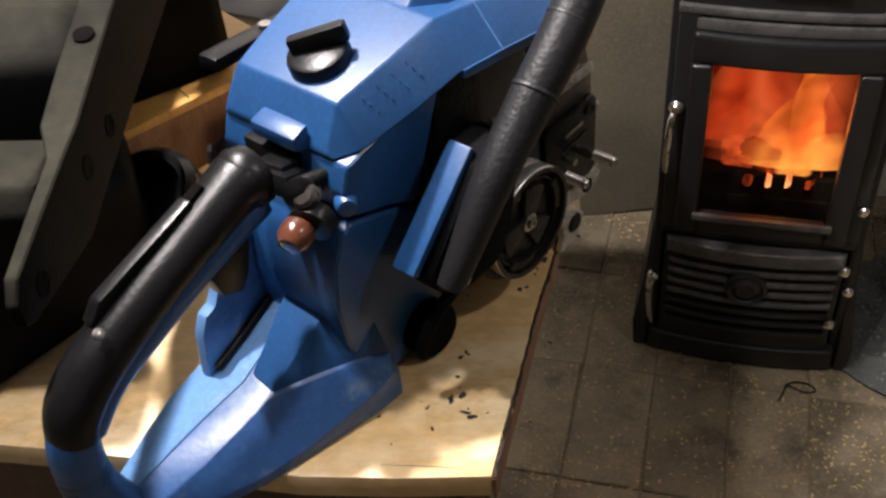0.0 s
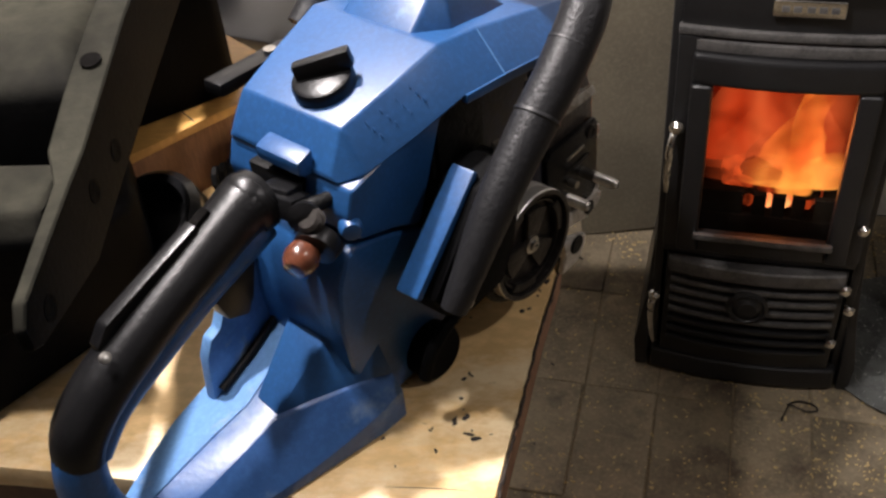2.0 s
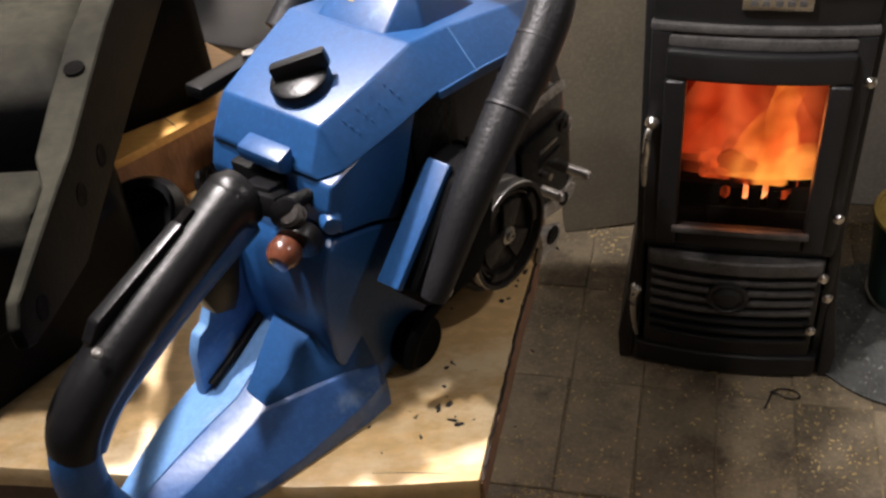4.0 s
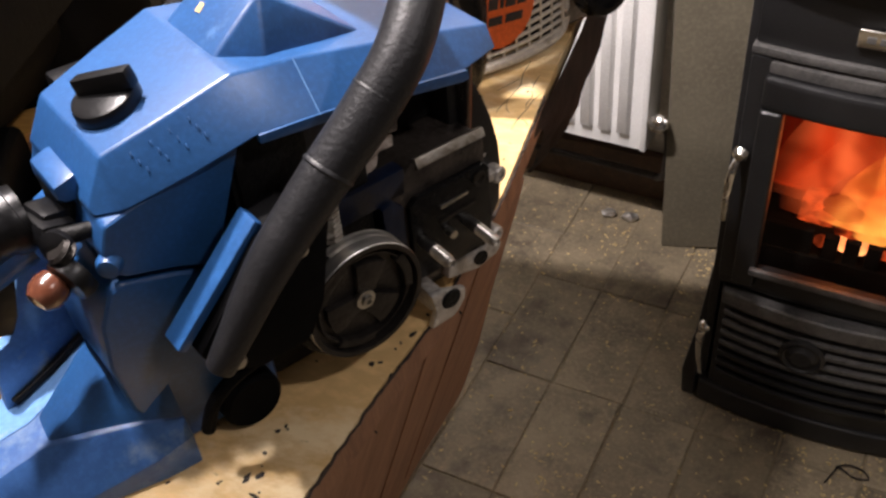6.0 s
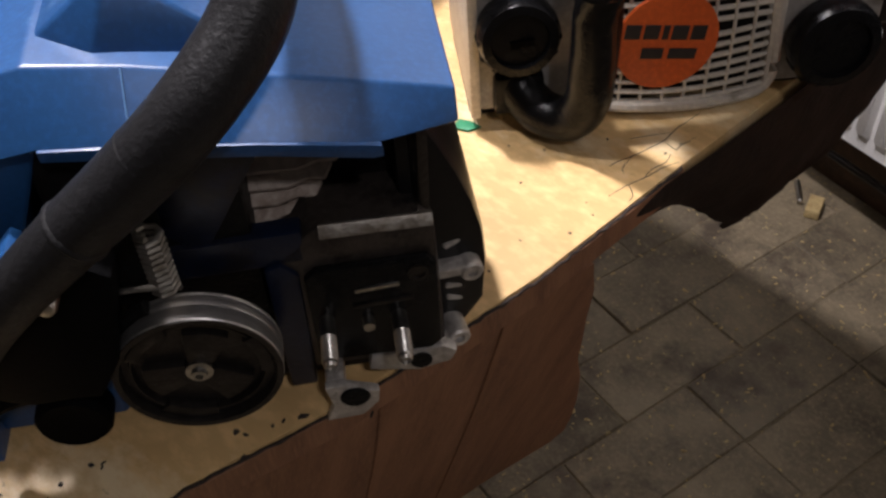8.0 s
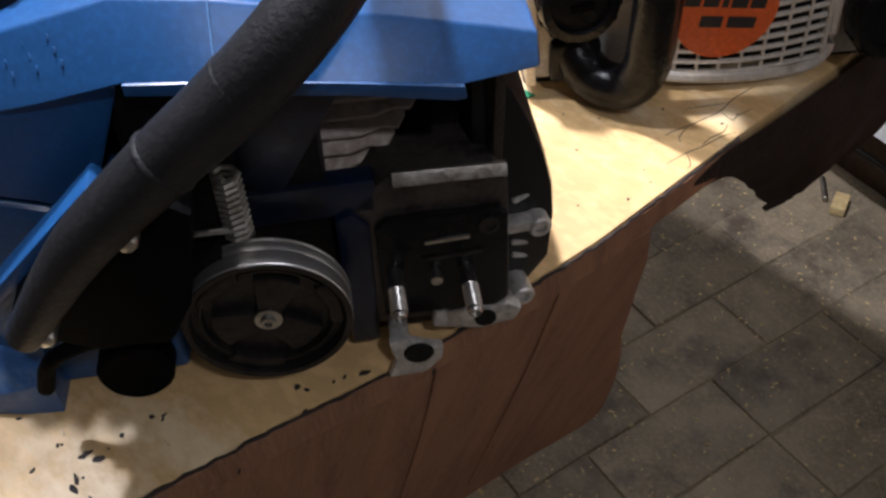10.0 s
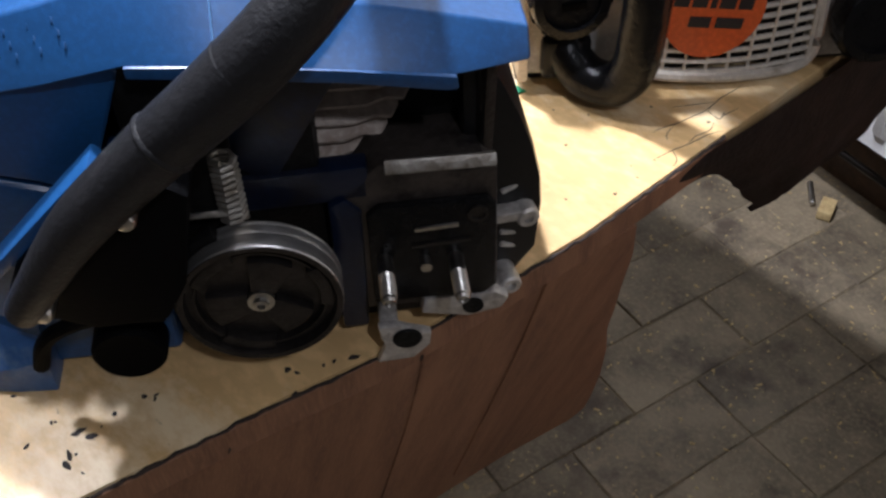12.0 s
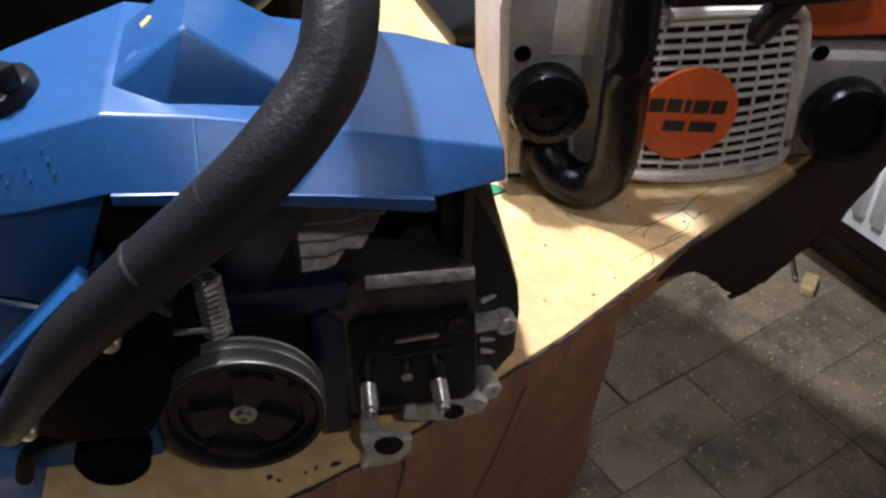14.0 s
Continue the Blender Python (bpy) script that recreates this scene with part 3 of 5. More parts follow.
# fire: logs, embers and flames
for k, (x, y, z, rz, ry, ln, r) in enumerate(((-0.07, 0.085, 0.362, 8, 4, 0.12, 0.018), (0.03, 0.14, 0.350, -25, 0, 0.14, 0.018), (0.01, 0.24, 0.36, 70, 0, 0.16, 0.026))):
    b = tube([(-ln / 2, 0, 0), (-ln / 6, 0.004, 0.003), (ln / 6, -0.003, 0), (ln / 2, 0.002, 0)], [r * 0.9, r, r * 0.95, r * 0.8], 10, 4)
    ruffle(b, 0.008, 28, k)
    b.transform(at(x, y, z, 0, ry, rz))
    part("burning_log", b, SOOTANDSHADE, stove, "charred burning log")
# log guard with upright bars; the embers glow through its four gaps
for k, (x, w) in enumerate(((-0.088, 0.104), (-0.0085, 0.021), (0.0225, 0.021), (0.0535, 0.021), (0.100, 0.040))):
    b = ruffle(box((w, 0.012, 0.062), at(x, 0.045, 0.366 if k else 0.370), 0.002), 0.0018, 90, k)
    part("grate_bar", b, SOOTANDSHADE, stove)
part("log_guard", box((0.262, 0.010, 0.076), at(0, 0.040, 0.318), 0.003), SOOTANDSHADE, stove, "sooty log guard")
b = bmesh.new()
bmesh.ops.create_grid(b, x_segments=24, y_segments=10, size=0.5)
bmesh.ops.scale(b, vec=(0.17, 0.15, 1), verts=b.verts)
ruffle(b, 0.02, 22, 5)
b.transform(at(0.01, 0.15, 0.352))
part("ember_bed", b, EMBER, stove, "glowing ember bed")
for k, x in enumerate((-0.026, 0.007, 0.038, 0.069)):
    b = bmesh.new()
    bmesh.ops.create_icosphere(b, subdivisions=2, radius=0.011)
    bmesh.ops.scale(b, vec=(0.8, 0.8, (1.1, 1.5, 1.3, 0.7)[k]), verts=b.verts)
    b.transform(at(x, 0.066, 0.370))
    part("ember", ruffle(b, 0.006, 60, k), GLOW if k in (1, 2) else EMBER, stove, "glowing ember")
for k, (x, y, z, w, h, lean, mt) in enumerate(((0.010, 0.24, 0.33, 0.36, 0.46, 0.0, FLAME), (0.014, 0.18, 0.345, 0.30, 0.40, 0.02, HAZE), (0.012, 0.14, 0.360, 0.24, 0.22, 0.02, HAZE), (0.030, 0.125, 0.365, 0.15, 0.15, 0.02, HOT),
                                               (0.088, 0.115, 0.365, 0.10, 0.085, 0.02, HOT), (0.050, 0.100, 0.370, 0.060, 0.33, 0.022, HOT), (0.048, 0.098, 0.370, 0.060, 0.15, 0.012, HOT))):
    b = bmesh.new()
    bmesh.ops.create_grid(b, x_segments=16, y_segments=22, size=0.5)
    for v in b.verts:
        u, q = v.co.x, v.co.y + 0.5
        wd = w * (1 - 0.45 * q ** 1.6)
        v.co = Vector((u * wd + lean * q * q + 0.006 * math.sin(9 * q + k), 0.05 * (0.25 - u * u) * -1 + 0.012 * math.sin(7 * q + 2 * k), q * h * (1 - 0.35 * (2 * abs(u)) ** 2)))
    b.transform(at(x, y, z))
    part("flame", b, mt, stove, "orange wood flame")
# unseen plate added to stop flame showing through the gap above the door
part("inner_baffle", box((0.30, 0.006, 0.075), at(0, 0.030, 0.680), 0.002), SOOTANDSHADE, stove)
fl = new("fire_light", fire_light)
fl.matrix_world = SV @ at(0.03, 0.075, 0.50)

# ash plate, bucket of coal, bits on the floor
plate = tagged(finish(lathe([(0, 0), (0.185, 0), (0.20, 0.004), (0.203, 0.010), (0.198, 0.010), (0.185, 0.0065), (0, 0.0062)], None, 48), "hearth_plate", ASH), "round dark plate strewn with grey ash beside the stove", "hearth plate")
plate.location = (0.945, 1.50, 0.0)
bucket = thing("coal_bucket", pose(1.004, 1.60, 0.0065, 0, 0, 20), "dark green enamel bucket with a yellow rim, full of coal", "bucket")
part("body", lathe([(0, 0), (0.088, 0), (0.090, 0.004), (0.108, 0.20), (0.104, 0.20), (0.087, 0.008), (0, 0.008)], None, 40), GREEN, bucket)
part("rim", lathe([(0.1045, 0.198), (0.109, 0.196), (0.1125, 0.200), (0.1105, 0.206), (0.105, 0.206), (0.1035, 0.202), (0.1045, 0.198)], None, 40), GOLD, bucket, "worn yellow rim")
part("base_band", lathe([(0.0905, 0.003), (0.0935, 0.004), (0.0945, 0.012), (0.0915, 0.013)], None, 40), STEEL, bucket)
part("knob", lathe([(0.004, 0), (0.012, 0.003), (0.012, 0.01), (0, 0.013)], along(-0.095, -0.045, 0.12, (-0.9, -0.43, 0))), RED, bucket, "red knob")
b = bmesh.new()
for k in range(34):
    a, r = rng.uniform(0, 6.28), 0.088 * math.sqrt(rng.random())
    q = bmesh.new()
    bmesh.ops.create_icosphere(q, subdivisions=1, radius=rng.uniform(0.014, 0.024))
    ruffle(q, 0.007, 60, k)
    q.transform(at(r * math.cos(a), r * math.sin(a), 0.175 + rng.uniform(-0.01, 0.015)))
    b = join(b, q)
coal = part("coal", b, COAL, bucket, "lumps of coal", smooth=False)
coal["kind"] = "stuff"

# ---------------------------------------------------------------- bench
TZ = 0.939
EDGE = [(0.136, 0.511), (0.144, 0.545), (0.153, 0.580), (0.170, 0.650), (0.187, 0.710), (0.203, 0.803), (0.212, 0.860), (0.217, 0.93), (0.222, 1.00), (0.231, 1.10), (0.238, 1.20), (0.241, 1.30)]
# unseen back edge is set far back so the bench's shadow covers the floor
OUT = EDGE + [(0.208, 1.445), (-0.75, 1.51), (-0.80, 0.62), (-0.175, 0.549), (-0.129, 0.542), (0.02, 0.516), (0.08, 0.512)]
bench = thing("workbench", pose(0, 0, 0), "worn varnished plywood workbench with brown side boards", "workbench")
bm = prism(OUT, TZ - 0.020, TZ, "z", 0.0022)
part("worktop", bm, BENCH, bench)
# the side board leans inwards and is cut off raggedly at its far end
SIDE_AT, SIDE_ALONG, SIDE_OUT, LEAN_IN = Vector((0.147, 0.581, TZ - 0.0215)), Vector((0.2188, 0.9758, 0)), Vector((0.9758, -0.2188, 0)), 0.30


def on_side(a, drop, out=0.0):
    return SIDE_AT + a * SIDE_ALONG + (out - LEAN_IN * drop) * SIDE_OUT - Vector((0, 0, drop))


SIDE = [(-0.070, 0.0), (0.335, 0.0), (0.352, 0.05), (0.362, 0.10), (0.374, 0.15), (0.382, 0.19), (0.404, 0.25), (0.426, 0.33), (0.438, 0.40), (0.440, 0.43), (0.425, 0.445), (0.335, 0.430), (0.15, 0.445), (-0.070, 0.46)]
bm = loft([[on_side(a, d) for a, d in SIDE], [on_side(a, d, -0.012) for a, d in SIDE]], 0.0015)
part("side_board", bm, BENCHSIDE, bench, "brown side board")
# front board given the dark tone to stand for the shade on it
part("front_board", prism([(0.132, 0.528), (-0.79, 0.632), (-0.79, 0.646), (0.134, 0.542)], 0.72, TZ - 0.0215, "z", 0.0015), DARKWOOD, bench)
for x, y in ((-0.10, 0.64), (-0.70, 0.72), (-0.16, 1.20), (-0.68, 1.30)):
    part("leg", box((0.07, 0.07, TZ - 0.022), at(x, y, (TZ - 0.022) / 2), 0.004), DARKWOOD, bench)
part("back_rail", box((0.86, 0.025, 0.03), at(-0.33, 1.352, TZ + 0.0155, 0, 0, -4.5), 0.004), DARKWOOD, bench)
part("shelf", prism([(-0.10, 0.62), (-0.14, 1.20), (-0.68, 1.28), (-0.68, 0.72)], 0.30, 0.32, "z", 0.002), DARKWOOD, bench)

# torn dark flap that hangs from the bench's edge
rows = []
top = [(0.2045, 0.80), (0.2135, 0.86), (0.2185, 0.93), (0.224, 0.985), (0.229, 1.03), (0.233, 1.08), (0.236, 1.13), (0.239, 1.18), (0.241, 1.24), (0.243, 1.295)]
low = [(0.203, 0.80, 0.931), (0.210, 0.86, 0.922), (0.214, 0.935, 0.914), (0.219, 0.995, 0.905), (0.207, 1.06, 0.845), (0.188, 1.135, 0.770), (0.165, 1.212, 0.692), (0.180, 1.245, 0.715), (0.205, 1.275, 0.745), (0.236, 1.297, 0.82)]
tp, lw = smooth_path([(x - 0.0022, y, TZ - 0.0035) for x, y in top], 4), smooth_path(low, 4)
bm = bmesh.new()
grid = []
for a, c in zip(tp, lw):
    grid.append([bm.verts.new(a.lerp(c, q / 8) + Vector(((a - c).length * (0.09 * math.sin(q / 8 * math.pi) + 0.02) + 0.0012, 0, 0))) for q in range(9)])
for g0, g1 in zip(grid, grid[1:]):
    for q in range(8):
        bm.faces.new((g0[q], g1[q], g1[q + 1], g0[q + 1]))
for v in bm.verts:
    v.co += 0.05 * max(0.0, TZ - 0.012 - v.co.z) * noise.noise_vector(v.co * 32)
bmesh.ops.solidify(bm, geom=bm.faces[:], thickness=0.004)
flap = tagged(finish(bm, "torn_flap", TORN), "torn dark brown board flap hanging from the workbench edge", "board flap")

# ---------------------------------------------------------------- blue chainsaw on the bench
SAW = pose(0.170, 0.657, TZ, 0, 0, 50.97)
saw = thing("blue_chainsaw", SAW, "blue chainsaw stripped of bar, chain and side cover, on a bench", "chainsaw")
MID = 0.088


def ring4(x, hem, hz, top, tz):
    return [(x, MID - hem, hz), (x, MID - top, tz), (x, MID + top, tz), (x, MID + hem, hz)]


cover = part("top_cover", loft([ring4(-0.1215, 0.044, 0.1765, 0.040, 0.180), ring4(-0.108, 0.055, 0.179, 0.0395, 0.204), ring4(-0.072, 0.062, 0.187, 0.045, 0.214),
                                ring4(-0.036, 0.068, 0.1965, 0.049, 0.2238), ring4(0.000, 0.0685, 0.193, 0.0475, 0.2175), ring4(0.050, 0.0685, 0.186, 0.0475, 0.2065),
                                ring4(0.098, 0.067, 0.1775, 0.047, 0.195), ring4(0.133, 0.052, 0.1715, 0.044, 0.1845)], 0.0030, 3), BLUE, saw, sharp=40)
part("cover_lip", prism([(-0.036, 0.1970), (0.000, 0.1935), (0.050, 0.1865), (0.098, 0.1780), (0.099, 0.1720), (0.094, 0.1715), (0.050, 0.1800), (0.000, 0.1870), (-0.036, 0.1915)], MID - 0.0690, MID - 0.0645, "y", 0.0010), BLUE, cover, "folded lower lip of the cover")
hump = bmesh.new()
hv = [hump.verts.new(p) for p in ((-0.039, MID - 0.028, 0.2195), (-0.039, MID + 0.028, 0.2195), (0.060, MID + 0.030, 0.2005), (0.060, MID - 0.030, 0.2005),
                                  (0.000, MID - 0.024, 0.247), (0.000, MID + 0.024, 0.247), (-0.012, MID - 0.041, 0.216), (-0.012, MID + 0.041, 0.216),
                                  (0.026, MID - 0.036, 0.209), (0.026, MID + 0.036, 0.209))]
for f in ((0, 1, 5, 4), (0, 4, 6), (6, 4, 8), (8, 4, 3), (1, 7, 5), (7, 9, 5), (9, 2, 5), (4, 5, 2, 3), (0, 6, 8, 3, 2, 9, 7, 1)):
    hump.faces.new([hv[i] for i in f])
bmesh.ops.recalc_face_normals(hump, faces=hump.faces)
part("cover_hump", bev(hump, 0.0022, 2, 12), BLUE, cover, sharp=40)
part("moulding_seam", tube([(0.000, MID - 0.0690, 0.1925), (0.0005, MID - 0.0480, 0.2172)], 0.00045, 6, 1), PALEBLUE, cover, "pale seam line")
b = ruffle(box((0.0055, 0.0035, 0.001), at(-0.020, MID + 0.008, 0.2332, 0, -35, 20), 0.0004), 0.0012, 300)
part("scratch", b, CHIPS, cover, "bare scuffed patch")
# raised marks, worn past reading, on the cover's sloping side
for k in range(4):
    for j in range(3):
        u = -0.094 + 0.0105 * k + 0.002 * j
        q = (u + 0.108) / 0.072
        hem, rid = Vector((u, MID - 0.055 - 0.013 * q, 0.179 + 0.0175 * q)), Vector((u, MID - 0.0395 - 0.0095 * q, 0.204 + 0.0198 * q))
        p0, p1 = rid.lerp(hem, 0.20 + 0.17 * j), rid.lerp(hem, 0.30 + 0.17 * j)
        d, side_ = (p1 - p0).normalized(), Vector((1, 0, 0))
        nrm = d.cross(side_).normalized()
        nrm = nrm if nrm.z > 0 else -nrm
        m = Matrix((d, nrm.cross(d), nrm)).transposed().to_4x4()
        m.translation = p0.lerp(p1, 0.5) + nrm * 0.0001
        part("moulded_mark", box(((p1 - p0).length, 0.0012, 0.0010), m, 0.0004), BLUE, cover)
# filler cap
cap = part("filler_cap", lathe([(0.0, 0.0), (0.0185, 0.0), (0.0185, 0.006), (0.0175, 0.0085), (0.0155, 0.0095), (0.0, 0.0095)], at(-0.086, 0.080, 0.2085, 0, -15, 0)), BLACK, saw, "black filler cap with a wide grip bar")
part("grip_bar", box((0.0345, 0.0085, 0.011), at(-0.0853, 0.0805, 0.2225, 0, -15, -51), 0.002), BLACK, cap)
part("dirt_ring", lathe([(0.0186, 0.001), (0.0215, 0.001), (0.0215, 0.0018), (0.0186, 0.0018)], at(-0.0863, 0.080, 0.2078, 0, -15, 0)), GRIME, cap)
# tank and lower housing
part("tank_body", prism([(-0.1205, 0.1755), (-0.126, 0.160), (-0.124, 0.146), (-0.118, 0.1405), (-0.092, 0.1315), (-0.070, 0.1205), (-0.042, 0.186), (-0.046, 0.190), (-0.072, 0.1855), (-0.106, 0.1785)], 0.0335, 0.1335, "y", 0.005, 3), BLUE, saw)
part("lower_housing", prism([(-0.122, 0.1370), (-0.092, 0.1260), (-0.066, 0.1140), (-0.052, 0.03), (-0.052, 0.004), (-0.122, 0.004), (-0.140, 0.050), (-0.143, 0.085), (-0.139, 0.115), (-0.130, 0.133)], 0.036, 0.148, "y", 0.004, 3), BLUE, saw)
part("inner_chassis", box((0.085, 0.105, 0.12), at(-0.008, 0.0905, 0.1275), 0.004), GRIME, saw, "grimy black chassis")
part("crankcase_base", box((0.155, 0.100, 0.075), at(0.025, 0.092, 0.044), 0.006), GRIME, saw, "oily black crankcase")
# skirt below the rear handle
SKIRT = ((-0.300, 0.076, 0.009, 0.078, 0.012, 0.082, 0.016, 0.090, 0.010), (-0.276, 0.062, 0.008, 0.066, 0.018, 0.0815, 0.024, 0.105, 0.014),
         (-0.244, 0.047, 0.008, 0.060, 0.026, 0.0815, 0.030, 0.116, 0.018), (-0.219, 0.038, 0.008, 0.058, 0.032, 0.0815, 0.034, 0.124, 0.020),
         (-0.190, 0.0315, 0.009, 0.0585, 0.036, 0.082, 0.036, 0.129, 0.022), (-0.165, 0.0265, 0.013, 0.046, 0.038, 0.084, 0.046, 0.124, 0.036),
         (-0.138, 0.021, 0.019, 0.0330, 0.039, 0.090, 0.057, 0.116, 0.054), (-0.117, 0.0195, 0.024, 0.0260, 0.034, 0.092, 0.064, 0.112, 0.062))
part("skirt", loft([[(x, oy, 0.0), (x, oy, oz), (x, cy, cz), (x, ly, lz), (x, ly, 0.0)] for x, oy, oz, cy, cz, ly, lz, my, mz in SKIRT], 0.0016, 2), SCUFFGLARE, saw, "scuffed blue base skirt, glare painted into its colour", sharp=18)
part("rear_rail", loft([[(x, ly + 0.0004, 0.0), (x, ly + 0.0004, lz), (x, my, mz), (x, my, 0.0)] for x, oy, oz, cy, cz, ly, lz, my, mz in SKIRT[1:]], 0.0014, 2), PALEBLUE, saw, "scuffed pale blue handle rail", sharp=18)
wedge = bmesh.new()
for p in ((-0.137, 0.0345, 0.040), (-0.186, 0.0600, 0.0375), (-0.142, 0.0554, 0.068), (-0.184, 0.079, 0.040), (-0.130, 0.090, 0.078), (-0.117, 0.040, 0.066), (-0.117, 0.027, 0.034), (-0.117, 0.090, 0.02), (-0.178, 0.070, 0.02)):
    wedge.verts.new(p)
bmesh.ops.convex_hull(wedge, input=wedge.verts[:])
part("skirt_wedge", bev(wedge, 0.0012, 2), BLUE, saw, sharp=18)
part("inner_guard", prism([(-0.196, 0.026), (-0.192, 0.060), (-0.186, 0.072), (-0.178, 0.075), (-0.172, 0.086), (-0.158, 0.118), (-0.135, 0.132), (-0.135, 0.05)], 0.109, 0.118, "y", 0.002), PALEBLUE, saw)
part("guard_slot", tube([(-0.190, 0.1070, 0.033), (-0.165, 0.1060, 0.044), (-0.136, 0.1050, 0.060)], 0.0028, 8, 2), GRIME, saw)
part("trigger", prism([(-0.195, 0.128), (-0.190, 0.112), (-0.176, 0.106), (-0.170, 0.116), (-0.160, 0.150), (-0.180, 0.150)], 0.074, 0.088, "y", 0.002), BLACK, saw)
# rear grip
grip = part("rear_grip", tube([(-0.146, 0.0825, 0.169), (-0.156, 0.0823, 0.1685), (-0.168, 0.082, 0.1655), (-0.20, 0.081, 0.1535), (-0.235, 0.080, 0.1400), (-0.268, 0.080, 0.1240), (-0.287, 0.080, 0.108), (-0.294, 0.080, 0.092)],
                              [0.0178, 0.0185, 0.0168, 0.0158, 0.0156, 0.0164, 0.0162, 0.0145], 24, 5, 0.92), BLACK, saw, "black rear grip")
part("grip_collar", lathe([(0.0, 0.0), (0.0150, 0.0), (0.0184, 0.0015), (0.0192, 0.005), (0.0186, 0.010), (0.0172, 0.013), (0, 0.013)], along(-0.146, 0.0822, 0.1695, (-0.96, 0, -0.27)), 28), BLACK, grip, "flared front rim of the grip")
part("collar_block", box((0.016, 0.020, 0.016), at(-0.137, 0.074, 0.166, 0, 16, 12), 0.003), BLACK, grip)
# dark box stands for the shade inside the slot
part("lever_slot", box((0.030, 0.007, 0.006), at(-0.192, 0.0845, 0.1725, 0, -22, 0), 0.002), SOOTANDSHADE, grip)
part("throttle_lock", prism([(-0.262, 0.132), (-0.263, 0.146), (-0.255, 0.1555), (-0.190, 0.1775), (-0.187, 0.1725), (-0.198, 0.1690), (-0.250, 0.1495), (-0.256, 0.143), (-0.256, 0.132)], 0.0800, 0.0885, "y", 0.0018, 2), BLACK, grip, "thin flat black throttle lock lever")
part("rivet", lathe([(0, 0), (0.003, 0), (0.003, 0.002), (0, 0.003)], along(-0.265, 0.071, 0.147, (0, -0.7, 0.7))), STEEL, grip)
part("handle_end", tube([(-0.291, 0.080, 0.100), (-0.297, 0.080, 0.080), (-0.297, 0.081, 0.050), (-0.290, 0.083, 0.020)], [0.0135, 0.0140, 0.0150, 0.0165], 18), BLUE, saw)
part("handle_underside", tube([(-0.150, 0.081, 0.154), (-0.20, 0.080, 0.140), (-0.235, 0.079, 0.127), (-0.268, 0.079, 0.112), (-0.288, 0.080, 0.092)], 0.0125, 16), BLUE, saw)
# rear face: tab, slot, throttle parts and the primer
part("cover_tab", prism([(-0.1310, 0.1885), (-0.1310, 0.1805), (-0.127, 0.1775), (-0.1185, 0.1765), (-0.1185, 0.192)], 0.062, 0.097, "y", 0.0025), BLUE, saw)
part("air_slot", box((0.010, 0.042, 0.019), at(-0.1235, 0.089, 0.1625), 0.002), GRIME, saw, "dark air slot")
part("choke_rod", tube([(-0.122, 0.050, 0.166), (-0.134, 0.053, 0.166), (-0.140, 0.058, 0.163)], [0.004, 0.005, 0.007], 12), GRIME, saw)
part("linkage", box((0.020, 0.022, 0.013), at(-0.139, 0.068, 0.165, 0, 20, 10), 0.003), BLACK, saw)
part("choke_knob", lathe([(0.004, 0), (0.009, 0.002), (0.0095, 0.006), (0.004, 0.009), (0, 0.009)], along(-0.138, 0.054, 0.163, (-0.7, -0.6, 0.2))), BLACK, saw)
primer = part("primer", lathe([(0.0, 0.0), (0.0055, 0.0), (0.009, 0.003), (0.0102, 0.008), (0.0095, 0.013), (0.0065, 0.0172), (0.0, 0.0186)], along(-0.146, 0.0475, 0.1485, (-0.8, -0.25, -0.2)), 24), AMBER, saw, "amber rubber primer bulb")
part("primer_collar", lathe([(0.0, 0), (0.0130, 0), (0.0138, 0.003), (0.0125, 0.009), (0.007, 0.010), (0, 0.010)], along(-0.137, 0.0455, 0.150, (-0.8, -0.25, -0.2))), BLACK, primer)
part("primer_spring", lathe([(0.006, 0), (0.0078, 0.002), (0.006, 0.004), (0.0078, 0.006), (0.006, 0.008)], along(-0.139, 0.0455, 0.160, (-0.5, 0.1, 0.8))), DARKSTEEL, primer, "tarnished brass fitting")
part("fuel_stub", lathe([(0.0, 0), (0.0065, 0), (0.007, 0.005), (0.0055, 0.009), (0, 0.010)], along(-0.121, 0.039, 0.152, (-0.6, -0.8, 0.0))), BLUE, saw)
# wrap handle
hb = [(-0.100, -0.0140, 0.098), (-0.088, -0.0155, 0.115), (-0.060, -0.0165, 0.1500), (-0.022, -0.0170, 0.1845), (0.0065, -0.0175, 0.2085), (0.0326, -0.0147, 0.2316), (0.0557, -0.0007, 0.2529), (0.0641, 0.0130, 0.2689),
      (0.0668, 0.0338, 0.2822), (0.0662, 0.069, 0.2905), (0.067, 0.110, 0.287), (0.063, 0.150, 0.270), (0.050, 0.176, 0.242), (0.025, 0.187, 0.205), (-0.005, 0.190, 0.180)]
wrap = part("wrap_handle", tube(hb, [0.0080, 0.0095, 0.0122, 0.0136] + [0.0142] * 9 + [0.0125, 0.011], 22, 6), RUBBER, saw, "black rubber-coated wrap handle")
for x, y, z in ((-0.0200, -0.0170, 0.1862), (0.0140, -0.0170, 0.2150)):
    part("rubber_lip", lathe([(0.0136, -0.001), (0.01445, 0), (0.01445, 0.0010), (0.0136, 0.0024)], along(x, y, z, (0.75, 0.02, 0.66))), RUBBER, wrap)
part("handle_foot", box((0.072, 0.017, 0.010), at(-0.052, 0.1905, 0.1715, 0, 3, 2), 0.003), BLACK, saw, "flat black handle foot with a screw hole")
part("foot_screw", lathe([(0.0, 0), (0.0045, 0), (0.0045, 0.0015), (0, 0.002)], at(-0.036, 0.190, 0.1768)), STEEL, saw)
